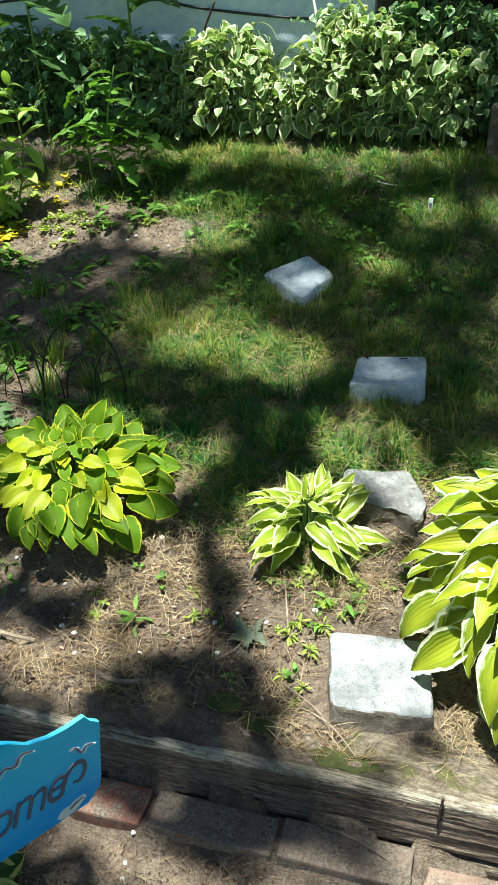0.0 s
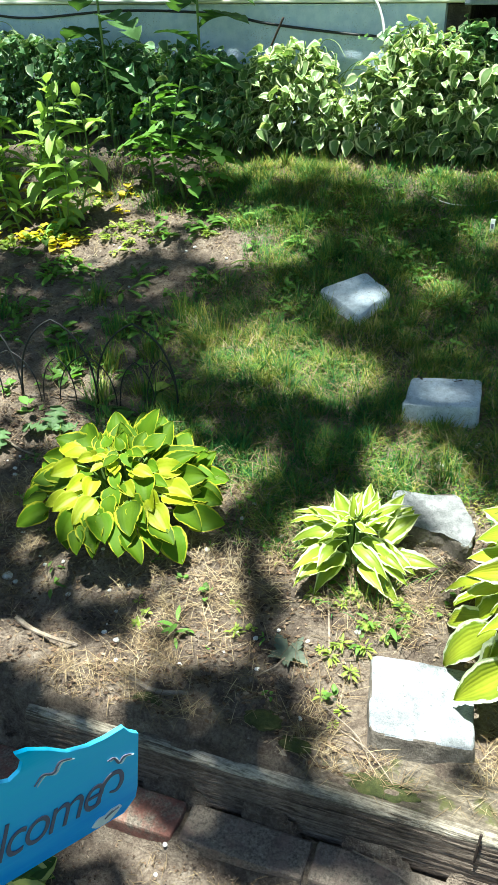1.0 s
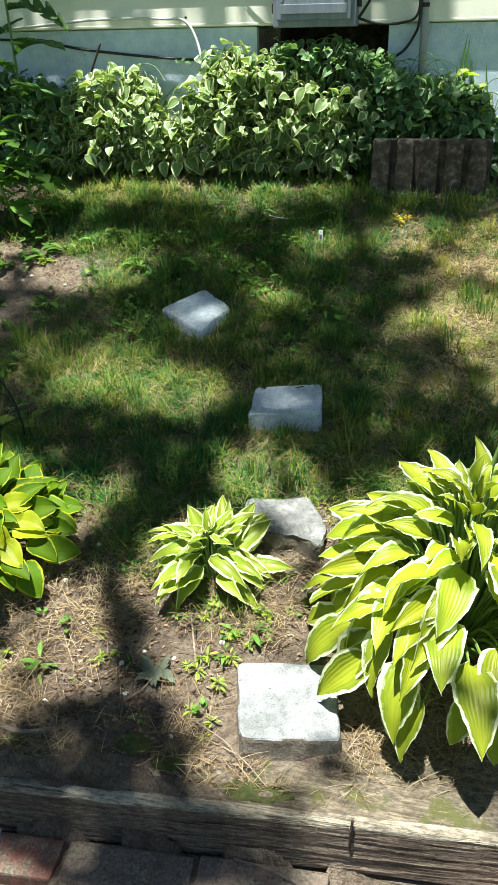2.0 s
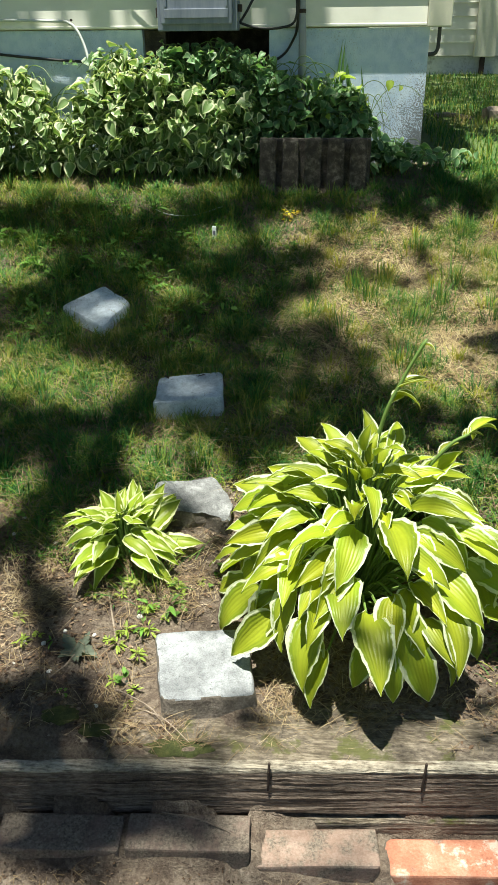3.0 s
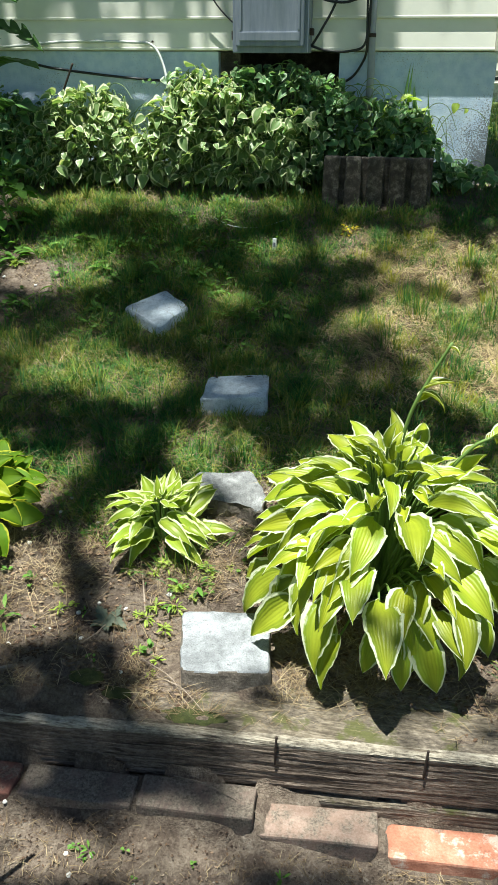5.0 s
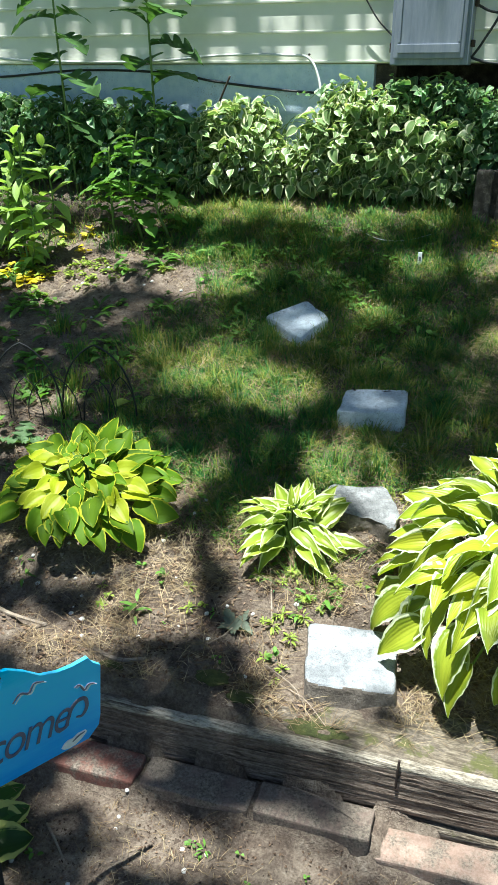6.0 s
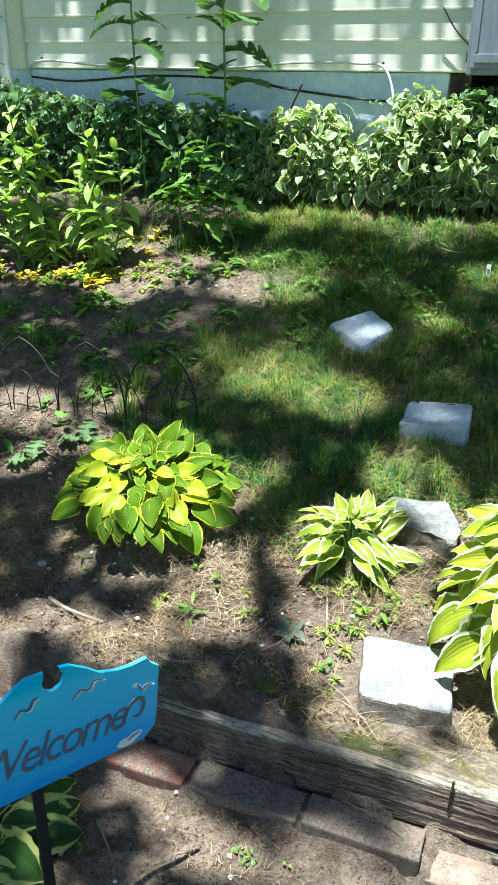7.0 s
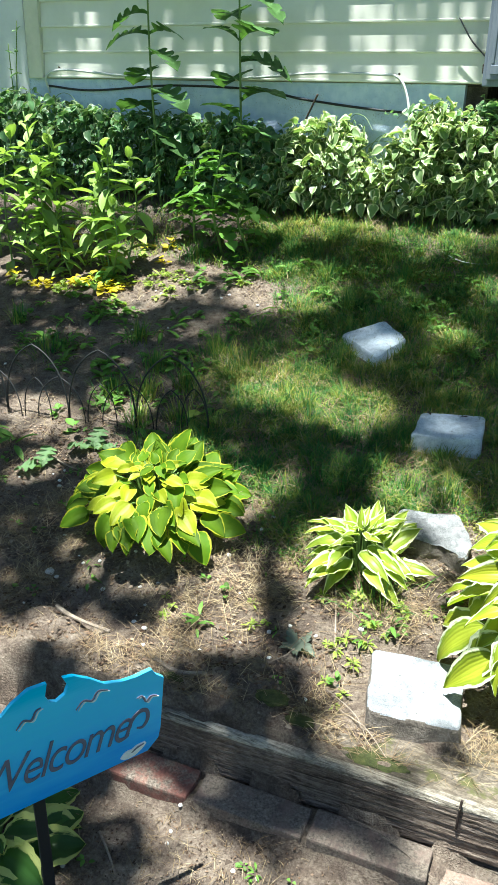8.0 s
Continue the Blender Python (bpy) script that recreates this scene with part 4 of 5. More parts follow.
# ---- fittings on the wall ----
meter = thing("utility_box", (0.23, 3.59, 1.19), "grey metal utility box mounted on the siding", "utility box")
bm = box(bmesh.new(), 0.098, 3.54, 1.185, 0.362, 3.637, 1.72, 0.004)
part("case", bm, GREY_METAL, meter)
bm = box(bmesh.new(), 0.112, 3.522, 1.205, 0.348, 3.5385, 1.71, 0.004)
cover = part("cover", bm, GREY_METAL, meter)
bm = box(bmesh.new(), 0.125, 3.5165, 1.222, 0.335, 3.5205, 1.25, 0.002)
part("rib", bm, GREY_METAL, cover)
for x in (0.13, 0.33):
    bm = box(bmesh.new(), x - 0.004, 3.5165, 1.255, x + 0.004, 3.5205, 1.7, 0.0015)
    part("rib", bm, GREY_METAL, cover)
for z in (1.24, 1.36):
    bm = box(bmesh.new(), 0.363, 3.56, z, 0.374, 3.6, z + 0.022, 0.002)
    part("latch", bm, RUST, meter)
bm = box(bmesh.new(), 0.088, 3.57, 1.225, 0.097, 3.6, 1.255, 0.002)
part("hinge", bm, RUST, meter)

pipe = thing("conduit_pipe", (0.57, 3.61, 0.76), "grey conduit pipe running up the wall", "pipe")
part("tube", tube(bmesh.new(), [(0.575, 3.625, 0.7), (0.575, 3.622, 1.15), (0.57, 3.615, 1.25), (0.568, 3.615, 2.7)], 0.0135, 12), CONDUIT, pipe, smooth=True)
for z in (1.235, 1.6):
    part("strap", tube(bmesh.new(), [(0.57, 3.615, z), (0.57, 3.615, z + 0.012)], 0.0155, 12), RUST, pipe)


def cable(name, points, radius, material, label):
    ob = thing(name, points[0], label, "cable", "cables")
    part("wire", tube(bmesh.new(), curve_points(points, 8), radius, 7), material, ob, smooth=True)


cable("white_cable", [(-1.84, 3.66, 1.13), (-1.83, 3.632, 1.2), (-1.72, 3.63, 1.225), (-1.4, 3.63, 1.205), (-0.9, 3.63, 1.2), (-0.55, 3.63, 1.222), (-0.3, 3.63, 1.22), (-0.22, 3.625, 1.21), (-0.18, 3.62, 1.15), (-0.155, 3.6, 1.06), (-0.13, 3.58, 0.95)], 0.005, WHITE_CABLE, "white cable looped along the bottom of the siding")
cable("black_cable", [(-1.84, 3.655, 1.16), (-1.6, 3.65, 1.145), (-1.2, 3.655, 1.17), (-0.8, 3.655, 1.16), (-0.6, 3.65, 1.13), (-0.3, 3.64, 1.10), (0.0, 3.64, 1.085), (0.3, 3.65, 1.08), (0.47, 3.64, 1.09), (0.54, 3.63, 1.15), (0.56, 3.6, 1.25), (0.56, 3.6, 1.6)], 0.0045, BLACK, "black cable sagging across the foundation")
for pts in ([(0.362, 3.6, 1.37), (0.42, 3.6, 1.345), (0.5, 3.6, 1.345), (0.553, 3.6, 1.4), (0.556, 3.6, 1.7)], [(0.365, 3.6, 1.208), (0.40, 3.6, 1.26), (0.45, 3.605, 1.36), (0.46, 3.605, 1.5), (0.47, 3.605, 1.7)], [(0.365, 3.6, 1.208), (0.42, 3.6, 1.193), (0.5, 3.6, 1.192), (0.552, 3.6, 1.22), (0.552, 3.6, 1.35), (0.552, 3.6, 1.7)]):
    cable("black_cable", pts, 0.0042, BLACK, "black cable draped beside the utility box")
cable("black_cable", [(-0.02, 3.625, 1.4), (0.03, 3.625, 1.33), (0.09, 3.62, 1.275)], 0.0028, BLACK, "thin dark cable sloping to the utility box")
cable("twig", [(-0.58, 3.6, 1.03), (-0.55, 3.6, 1.09), (-0.52, 3.6, 1.15)], 0.004, RUST, "dark stick leaning on the foundation")
cable("white_cable", [(0.08, 3.31, 0.664), (0.14, 3.275, 0.648), (0.2, 3.265, 0.643), (0.26, 3.275, 0.648), (0.33, 3.31, 0.666)], 0.0015, WHITE_CABLE, "loose white cable lying on the grass")
cable("drain_pipe", [(1.034, 3.675, 1.2), (1.034, 3.675, 1.14), (1.03, 3.675, 1.117), (1.018, 3.68, 1.108), (0.992, 3.685, 1.107)], 0.0065, OLD_PIPE, "short grey pipe elbow under the corner trim")
for x, z in ((-0.22, 1.222), (-0.68, 1.218), (-1.76, 1.235)):
    ob = thing("nail", (x, 3.636, z), "dark nail head in the siding", "nail", "nails")
    part("head", tube(bmesh.new(), [(x, 3.639, z), (x, 3.633, z)], 0.004, 8), RUST, ob)

# ---- welcome sign ----
SIGN_M = Matrix(((0.5, 0, 0.866, 0.2), (0.866, 0, -0.5, 1.256), (0, 1, 0, 0), (0, 0, 0, 1)))


def sign_paint():
    m, t, b, _ = shader("blue_sign_paint")
    pos = where(t)
    brush = noise_tex(t, node(t, "ShaderNodeMapping", [("Vector", pos), ("Scale", (6, 6, 40))]).outputs[0], 2.0, 4)
    z = node(t, "ShaderNodeSeparateXYZ", [(0, pos)]).outputs[2]
    f = calc(t, "ADD", node(t, "ShaderNodeMapRange", [("Value", z), ("From Min", 0.29), ("From Max", 0.5)]).outputs[0], calc(t, "MULTIPLY", calc(t, "SUBTRACT", brush, 0.5), 0.5))
    t.links.new(ramp(t, f, [(0.0, (0.03, 0.3, 0.86)), (0.35, (0.09, 0.5, 0.95)), (0.75, (0.1, 0.58, 0.94)), (1.0, (0.02, 0.48, 0.82))]), b.inputs["Base Color"])
    b.inputs["Roughness"].default_value = 0.4
    bumped(t, b, brush, 0.15, 0.001)
    return m


SIGN_BLUE = sign_paint()
LETTER = plain("grey_purple_paint", (0.13, 0.13, 0.19), 0.5)
SIGN_WHITE = plain("white_sign_paint", (0.78, 0.8, 0.8), 0.5)
sign = thing("welcome_sign", (0.11, 1.1, ground_z(0.11, 1.1)), "blue painted wave-cut wooden welcome sign on a dark post", "sign")
outline = [(0.012, 0.421), (0.001, 0.431), (-0.006, 0.443), (-0.03, 0.441), (-0.052, 0.443), (-0.076, 0.451), (-0.095, 0.468), (-0.117, 0.483), (-0.131, 0.486), (-0.125, 0.471), (-0.130, 0.459), (-0.142, 0.453), (-0.151, 0.457), (-0.156, 0.468), (-0.152, 0.487),
           (-0.176, 0.488), (-0.198, 0.476), (-0.214, 0.462), (-0.24, 0.446), (-0.28, 0.436), (-0.33, 0.44), (-0.345, 0.425), (-0.345, 0.325), (-0.325, 0.302), (-0.018, 0.302), (0.0, 0.318), (0.004, 0.335)]
bm = bmesh.new()
face = bm.faces.new([bm.verts.new((x, z, 0.0)) for x, z in outline])
bm.normal_update()
if face.normal.z < 0:
    face.normal_flip()
ex = bmesh.ops.extrude_face_region(bm, geom=[face])["geom"]
bmesh.ops.translate(bm, verts=[v for v in ex if isinstance(v, bmesh.types.BMVert)], vec=(0, 0, -0.006))
bmesh.ops.recalc_face_normals(bm, faces=bm.faces[:])
bmesh.ops.triangulate(bm, faces=[f for f in bm.faces if len(f.verts) > 4])
bm.transform(SIGN_M)
board = part("board", bm, SIGN_BLUE, sign)


def on_sign(name, points, width, material, label="", lift=0.0016):
    """A painted stroke on the board."""
    line = [p.to_2d() for p in curve_points([(x, z, 0) for x, z in points], 6)]
    bm = bmesh.new()
    rows = []
    for k, p in enumerate(line):
        d = (line[min(k + 1, len(line) - 1)] - line[max(k - 1, 0)]).normalized()
        w = width * (0.35 + 0.65 * math.sin(math.pi * (k + 0.6) / (len(line) + 0.2)))
        rows.append([bm.verts.new((p.x - d.y * w * s, p.y + d.x * w * s, lift)) for s in (0.5, -0.5)])
    for a, b in zip(rows, rows[1:]):
        bm.faces.new((a[0], a[1], b[1], b[0]))
    bmesh.ops.recalc_face_normals(bm, faces=bm.faces[:])
    ex = bmesh.ops.extrude_face_region(bm, geom=bm.faces[:])["geom"]
    bmesh.ops.translate(bm, verts=[v for v in ex if isinstance(v, bmesh.types.BMVert)], vec=(0, 0, -0.0012))
    bm.transform(SIGN_M)
    return part(name, bm, material, board, label)


words = bpy.data.curves.new("lettering", "FONT")
words.body, words.size, words.shear, words.extrude, words.space_character, words.offset = "Welcome", 0.078, 0.42, 0.0006, 0.86, -0.0006
holder = bpy.data.objects.new("lettering_curve", words)
scene.collection.objects.link(holder)
bpy.context.view_layer.update()
letters = bpy.data.meshes.new_from_object(holder.evaluated_get(bpy.context.evaluated_depsgraph_get()))
bpy.data.objects.remove(holder)
span = max(v.co.x for v in letters.vertices) - min(v.co.x for v in letters.vertices)
letters.transform(SIGN_M @ Matrix.Translation((-0.262, 0.342, 0.0014)) @ Matrix.Scale(0.205 / span, 4, (1, 0, 0)))
letters.materials.clear()
letters.materials.append(LETTER)
link("lettering", letters, board, "grey-purple slanted lettering")
on_sign("swirl", [(-0.062, 0.342), (-0.05, 0.347), (-0.04, 0.37), (-0.028, 0.38), (-0.017, 0.377), (-0.016, 0.362), (-0.024, 0.351), (-0.033, 0.353)], 0.006, LETTER)
for pts in ([(-0.197, 0.435), (-0.187, 0.445), (-0.177, 0.441), (-0.17, 0.452), (-0.163, 0.455)], [(-0.118, 0.428), (-0.107, 0.438), (-0.095, 0.433), (-0.086, 0.444), (-0.072, 0.44)], [(-0.031, 0.405), (-0.023, 0.405), (-0.017, 0.393), (-0.01, 0.399), (0.0, 0.396)]):
    on_sign("gull", pts, 0.0028, LETTER, "small painted gull")
    on_sign("gull", [(x + 0.003, z - 0.003) for x, z in pts], 0.002, SIGN_WHITE, "white highlight of the painted gull", 0.0013)
bm = bmesh.new()
shape = [bm.verts.new((x, z, 0.0018)) for x, z in ((-0.061, 0.311), (-0.056, 0.317), (-0.05, 0.32), (-0.043, 0.319), (-0.034, 0.323), (-0.022, 0.323), (-0.02, 0.319), (-0.028, 0.312), (-0.038, 0.306), (-0.05, 0.305), (-0.057, 0.307))]
ex = bmesh.ops.extrude_face_region(bm, geom=[bm.faces.new(shape)])["geom"]
bmesh.ops.translate(bm, verts=[v for v in ex if isinstance(v, bmesh.types.BMVert)], vec=(0, 0, -0.0014))
bmesh.ops.recalc_face_normals(bm, faces=bm.faces[:])
bm.transform(SIGN_M)
part("bird", bm, SIGN_WHITE, board, "painted white bird")
on_sign("bird_wing", [(-0.044, 0.314), (-0.034, 0.319), (-0.024, 0.321)], 0.0025, LETTER, "", 0.0026)
bm = box(bmesh.new(), -0.185, -0.06, -0.014, -0.169, 0.45, -0.0065, 0.002)
bm.transform(SIGN_M)
part("post", bm, BLACK, sign, "dark thin metal post")

# ---- small things on the soil ----
dead = thing("fallen_leaf", (0.231, 1.709, ground_z(0.231, 1.709)), "grey-green dry maple leaf on the soil", "leaf")
pts, flat = [(0.0, 0.0)], 72
for k in range(flat):
    a = math.tau * k / flat
    lobe = max(abs(math.cos(2.5 * (a - math.pi / 2))) ** 2.2, 0.55 * abs(math.cos(7.5 * (a - math.pi / 2))))
    cut = 0.72 if a > math.pi * 1.25 and a < math.pi * 1.75 else 1.0
    reach = 0.04 * (0.42 + 0.58 * lobe) * cut * (1 + 0.07 * math.sin(k * 2.6))
    pts.append((reach * math.cos(a - 0.4), reach * math.sin(a - 0.4)))
verts = [(0.235 + px, 1.70 + py, ground_z(0.235 + px, 1.70 + py) + 0.007 + 0.012 * math.sin(px * 70) ** 2) for px, py in pts]
faces = [(0, 1 + k, 1 + (k + 1) % flat) for k in range(flat)]
link("blade", raw_mesh("blade", verts, faces, DEAD_LEAF, [(0.5 + px * 10, 0.5 + py * 10) for px, py in pts], True), dead)
line = [(0.235, 1.69, ground_z(0.235, 1.69) + 0.01), (0.225, 1.665, ground_z(0.225, 1.665) + 0.008), (0.2, 1.645, ground_z(0.2, 1.645) + 0.004)]
part("leaf_stalk", tube(bmesh.new(), line, 0.0011, 5), STICK, dead)
# dead leaves on the stones
for x, y, z, turn, size in ((0.395, 2.125, 0.291, 1.2, 1.0), (0.29, 2.43, 0.41, 0.6, 0.6), (0.38, 2.46, 0.411, 2.0, 0.5), (0.085, 2.83, 0.497, -0.6, 0.6)):
    ob = thing("fallen_leaf", (x, y, z), "dark shrivelled dead leaf lying on a stone", "leaf", "dead leaves")
    v, f, u = leaf_shape(0.045, 0.016, 5, 4, 0.12, 0.25, 0.08, seed=int(x * 100))
    link("blade", raw_mesh("blade", v, f, BROWN_LEAF, u, True), ob, m=aim((x, y, z + 0.003), turn, 0.06, 0.1, size))

# moss cushions on the timber; the first is a dark stand-in for a shaded hollow
for k, (x, y, sx, sy) in enumerate(((0.45, 1.528, 0.055, 0.02), (0.25, 1.55, 0.03, 0.018), (0.31, 1.535, 0.026, 0.014), (0.05, 1.53, 0.03, 0.016))):
    z = max(ground_z(x, y), 0.137)
    ob = thing("moss_shade_cushion", (x, y, z), "dark olive moss and shade cushion on the timber", "moss", "moss cushions")
    bm = bmesh.new()
    bmesh.ops.create_icosphere(bm, subdivisions=4, radius=1.0)
    for v in bm.verts:
        q = v.co * (1 + 0.3 * noise.noise(v.co * 2.2 + Vector((k * 7, 0, 0))) + 0.12 * noise.noise(v.co * 9))
        v.co = Vector((x + q.x * sx, y + q.y * sy, z + q.z * 0.006))
    part("cushion", bm, MOSS_AND_SHADE, ob, smooth=True)

tag = thing("plant_label", (0.317, 3.17, ground_z(0.317, 3.17)), "white plastic plant label standing in the grass", "plant label")
bm = box(bmesh.new(), 0.310, 3.168, ground_z(0.317, 3.17) - 0.01, 0.323, 3.171, ground_z(0.317, 3.17) + 0.04, 0.001)
part("strip", bm, SIGN_WHITE, tag)
bm = box(bmesh.new(), 0.313, 3.1665, ground_z(0.317, 3.17) + 0.012, 0.320, 3.1676, ground_z(0.317, 3.17) + 0.026)
part("print", bm, LETTER, tag, "dark print")


def stick(points, radius, label, name="stick"):
    pts = [(x, y, ground_z(x, y) + radius * 0.6 + up) for x, y, up in points]
    ob = thing(name, pts[0], label, "stick", "fallen sticks")
    part("wood", rough_up(tube(bmesh.new(), curve_points(pts, 4), radius, 7, 0.6), radius * 0.2, 60), STICK, ob)


stick([(-0.27, 1.60, 0), (-0.2, 1.575, 0.003), (-0.13, 1.59, 0)], 0.0055, "dead bare stick lying on the soil")
stick([(0.0, 1.555, 0), (0.05, 1.553, 0.002), (0.11, 1.56, 0)], 0.006, "dead stick lying by the timber")
stick([(0.30, 1.74, 0), (0.27, 1.82, 0.004), (0.25, 1.87, 0)], 0.002, "thin dry twig on the soil")
stick([(0.05, 1.29, 0), (0.09, 1.26, 0.003), (0.12, 1.235, 0)], 0.0025, "short dry twig on the path")
stick([(1.42, 4.78, 0.0), (1.5, 4.8, 0.01), (1.6, 4.82, 0.0)], 0.045, "grey fallen log in the grass", "log")
stick([(1.2, 4.9, 0.01), (1.27, 4.85, 0.02), (1.36, 4.8, 0.01)], 0.014, "weathered branch in the grass")
stick([(0.43, 1.474, 0.022), (0.5, 1.462, 0.035), (0.585, 1.438, 0.018)], 0.0013, "long dry straw stalk lying over the bricks", "straw_stalk")
stick([(0.36, 1.6, 0.01), (0.42, 1.57, 0.012), (0.47, 1.535, 0.006)], 0.0012, "long dry straw stalk beside the paver", "straw_stalk")
stick([(0.33, 1.62, 0.01), (0.4, 1.585, 0.012), (0.44, 1.54, 0.006)], 0.0012, "long dry straw stalk beside the paver", "straw_stalk")
stick([(-0.62, 2.02, 0), (-0.5, 1.99, 0.004), (-0.38, 2.03, 0)], 0.0025, "thin dry twig on the soil")

r = random.Random(21)
shapes = []
for k in range(4):
    bm = bmesh.new()
    bmesh.ops.create_icosphere(bm, subdivisions=2, radius=1.0)
    for v in bm.verts:
        v.co = Vector((v.co.x, v.co.y * (0.75 + 0.06 * k), v.co.z * 0.62)) + noise.noise_vector(v.co * 1.3 + Vector((k * 5, 0, 0))) * 0.22
    shapes.append(to_mesh("pebble", bm, PEBBLE, True))


def pebble(x, y, size, label="small white pebble on the soil"):
    ob = new("pebble", shapes[r.randrange(4)])
    ob.matrix_basis = Matrix.Translation((x, y, ground_z(x, y) + size * 0.25)) @ Matrix.Rotation(r.uniform(0, 6), 4, "Z") @ Matrix.Scale(size, 4)
    tagged(ob, label, "pebble", "pebbles")


pebble(0.387, 2.19, 0.012, "pale pebble in the grass")
pebble(0.45, 2.285, 0.009, "pale pebble in the grass")
pebble(-0.36, 1.69, 0.011)
for _ in range(70):
    pebble(r.uniform(-0.75, 0.35), r.uniform(1.58, 2.0), r.uniform(0.0022, 0.0065))
for _ in range(34):
    pebble(r.uniform(-0.1, 1.0), r.uniform(1.18, 1.42), r.uniform(0.0022, 0.0055))
for _ in range(16):
    pebble(r.uniform(-1.1, -0.4), r.uniform(2.1, 3.1), r.uniform(0.003, 0.007))


# ---- grass, straw and weeds ----
def field(x, y, scale, seed):
    """Smooth patches between 0 and 1."""
    x, y = np.asarray(x, float) * scale, np.asarray(y, float) * scale
    k = seed * 1.7
    w = np.sin(1.3 * x + 2.1 * y + k) + np.sin(-2.3 * x + 1.1 * y + 2.3 * k) + np.sin(3.1 * x + 0.7 * y + 1.1 * k + np.sin(1.7 * y + k)) + np.sin(0.9 * x - 3.3 * y + 3.7 * k + np.sin(1.9 * x)) + 0.7 * np.sin(5.3 * x + 4.1 * y + k * 5)
    return np.clip(0.5 + w * 0.19, 0, 1)


def lawn(x, y):
    """How thickly grass grows here, 0 to 1."""
    edge = -0.36 + 0.08 * np.sin(y * 9.0) - 0.24 * smooth_step(2.9, 3.2, y)
    d = smooth_step(edge - 0.1, edge + 0.1, x) * smooth_step(1.98, 2.1, y + 0.05 * np.sin(x * 9))
    d = np.maximum(d, smooth_step(0.97, 1.08, x) * smooth_step(1.66, 1.78, y))
    d = np.maximum(d, 0.9 * smooth_step(-0.02, 0.08, x) * smooth_step(1.86, 1.96, y) * (1 - smooth_step(0.24, 0.34, x)))
    d = d * np.where((y > 3.42) & (x < 1.05), 0.35, 1.0)
    bare = smooth_step(0.6, 0.78, field(x, y, 4.0, 3))
    dry = smooth_step(0.45, 0.7, x) * smooth_step(2.35, 2.55, y) * (1 - smooth_step(3.2, 3.4, y))
    return d * (1 - 0.3 * bare) * (1 - 0.92 * dry * smooth_step(0.22, 0.42, field(x, y, 6.0, 8)))


def blocked(x, y):
    """Spots under stones, timber and walls."""
    b = ((y > 3.64) & (x < 1.08)) | ((x > 0.36) & (x < 0.58) & (y > 1.57) & (y < 1.78)) | ((x > 0.32) & (x < 0.48) & (y > 1.99) & (y < 2.1))
    b = b | ((x > 0.268) & (x < 0.432) & (y > 2.325) & (y < 2.47)) | (np.abs(x - 0.02) / 0.8 + np.abs(y - 2.78) / 1.4 < 0.1) | ((x > 0.45) & (x < 0.82) & (y > 3.4) & (y < 3.48))
    return b | ((y - askew(x) > 1.40) & (y - askew(x) < 1.525))


seeds = np.random.default_rng(31)


def scatter(count, x0, x1, y0, y1, weight):
    """Random places in a rectangle, kept by weight(x, y)."""
    xs, ys = np.zeros(0), np.zeros(0)
    while len(xs) < count:
        x, y = seeds.uniform(x0, x1, count), seeds.uniform(y0, y1, count)
        keep = (seeds.random(count) < weight(x, y)) & ~blocked(x, y)
        xs, ys = np.concatenate([xs, x[keep]]), np.concatenate([ys, y[keep]])
    return xs[:count], ys[:count]


def blades(name, x, y, size, material, label, width, lie=(0.35, 1.4), seed=1, category="grass", lift=0.0, joints=3, curl=0.8, way=None, lean=None):
    """Thin bent blades, each rooted at its own spot; lie: the least and most lean, in radians."""
    n = len(x)
    a = seeds.normal(math.tau * 1.6 * field(x, y, 5.0, seed), 1.9) if way is None else way
    lean = seeds.uniform(lie[0], lie[1], n) if lean is None else lean
    w = 0.5 * width * seeds.uniform(0.6, 1.25, n)
    sx, sy, z = np.cos(a), np.sin(a), land(x, y) - 0.003 + lift * seeds.random(n)
    out, up = np.zeros(n), np.zeros(n)
    count = 2 * joints + 2
    verts = np.zeros((n, count, 3))
    for i in range(joints + 1):
        t = i / joints
        ww = w * (1 - 0.85 * t * t)
        for k, side in enumerate((-1, 1)):
            verts[:, 2 * i + k, 0] = x + out * sx + side * sy * ww
            verts[:, 2 * i + k, 1] = y + out * sy - side * sx * ww
            verts[:, 2 * i + k, 2] = z + up
        tilt = np.minimum(lean * (1.0 - 0.62 * curl + curl * t), 1.75)
        out, up = out + size / joints * np.sin(tilt), np.maximum(up + size / joints * np.cos(tilt), 0.003)
    start = np.arange(n)[:, None] * count
    faces = np.stack([start + 2 * k + q for k in range(joints) for q in [np.array((0, 1, 3, 2))]], 1).reshape(-1, 4)
    ob = link(name, raw_mesh(name, verts.reshape(-1, 3).tolist(), faces.tolist(), material), None)
    return tagged(ob, label, category, kind="stuff")


x, y = scatter(190000, -0.85, 1.8, 1.7, 3.64, lawn)
blades("grass", x, y, (0.5 + 1.1 * field(x, y, 13.0, 5) ** 2) * seeds.uniform(0.016, 0.046, len(x)), GRASS, "short uneven lawn grass with mown tufts", 0.0028, (0.7, 1.9), seed=2, joints=3)
x, y = scatter(22000, 1.1, 3.4, 3.5, 8.4, lambda x, y: 1.2 - 0.2 * (y - 3.5))
blades("grass", x, y, (0.4 + field(x, y, 5.0, 7)) * seeds.uniform(0.025, 0.07, len(x)), GRASS, "long grass beyond the house corner", 0.0045, (0.2, 1.2), 3)
x, y = scatter(4200, -1.7, 0.4, 3.1, 3.5, lambda x, y: field(x, y, 6.0, 4))
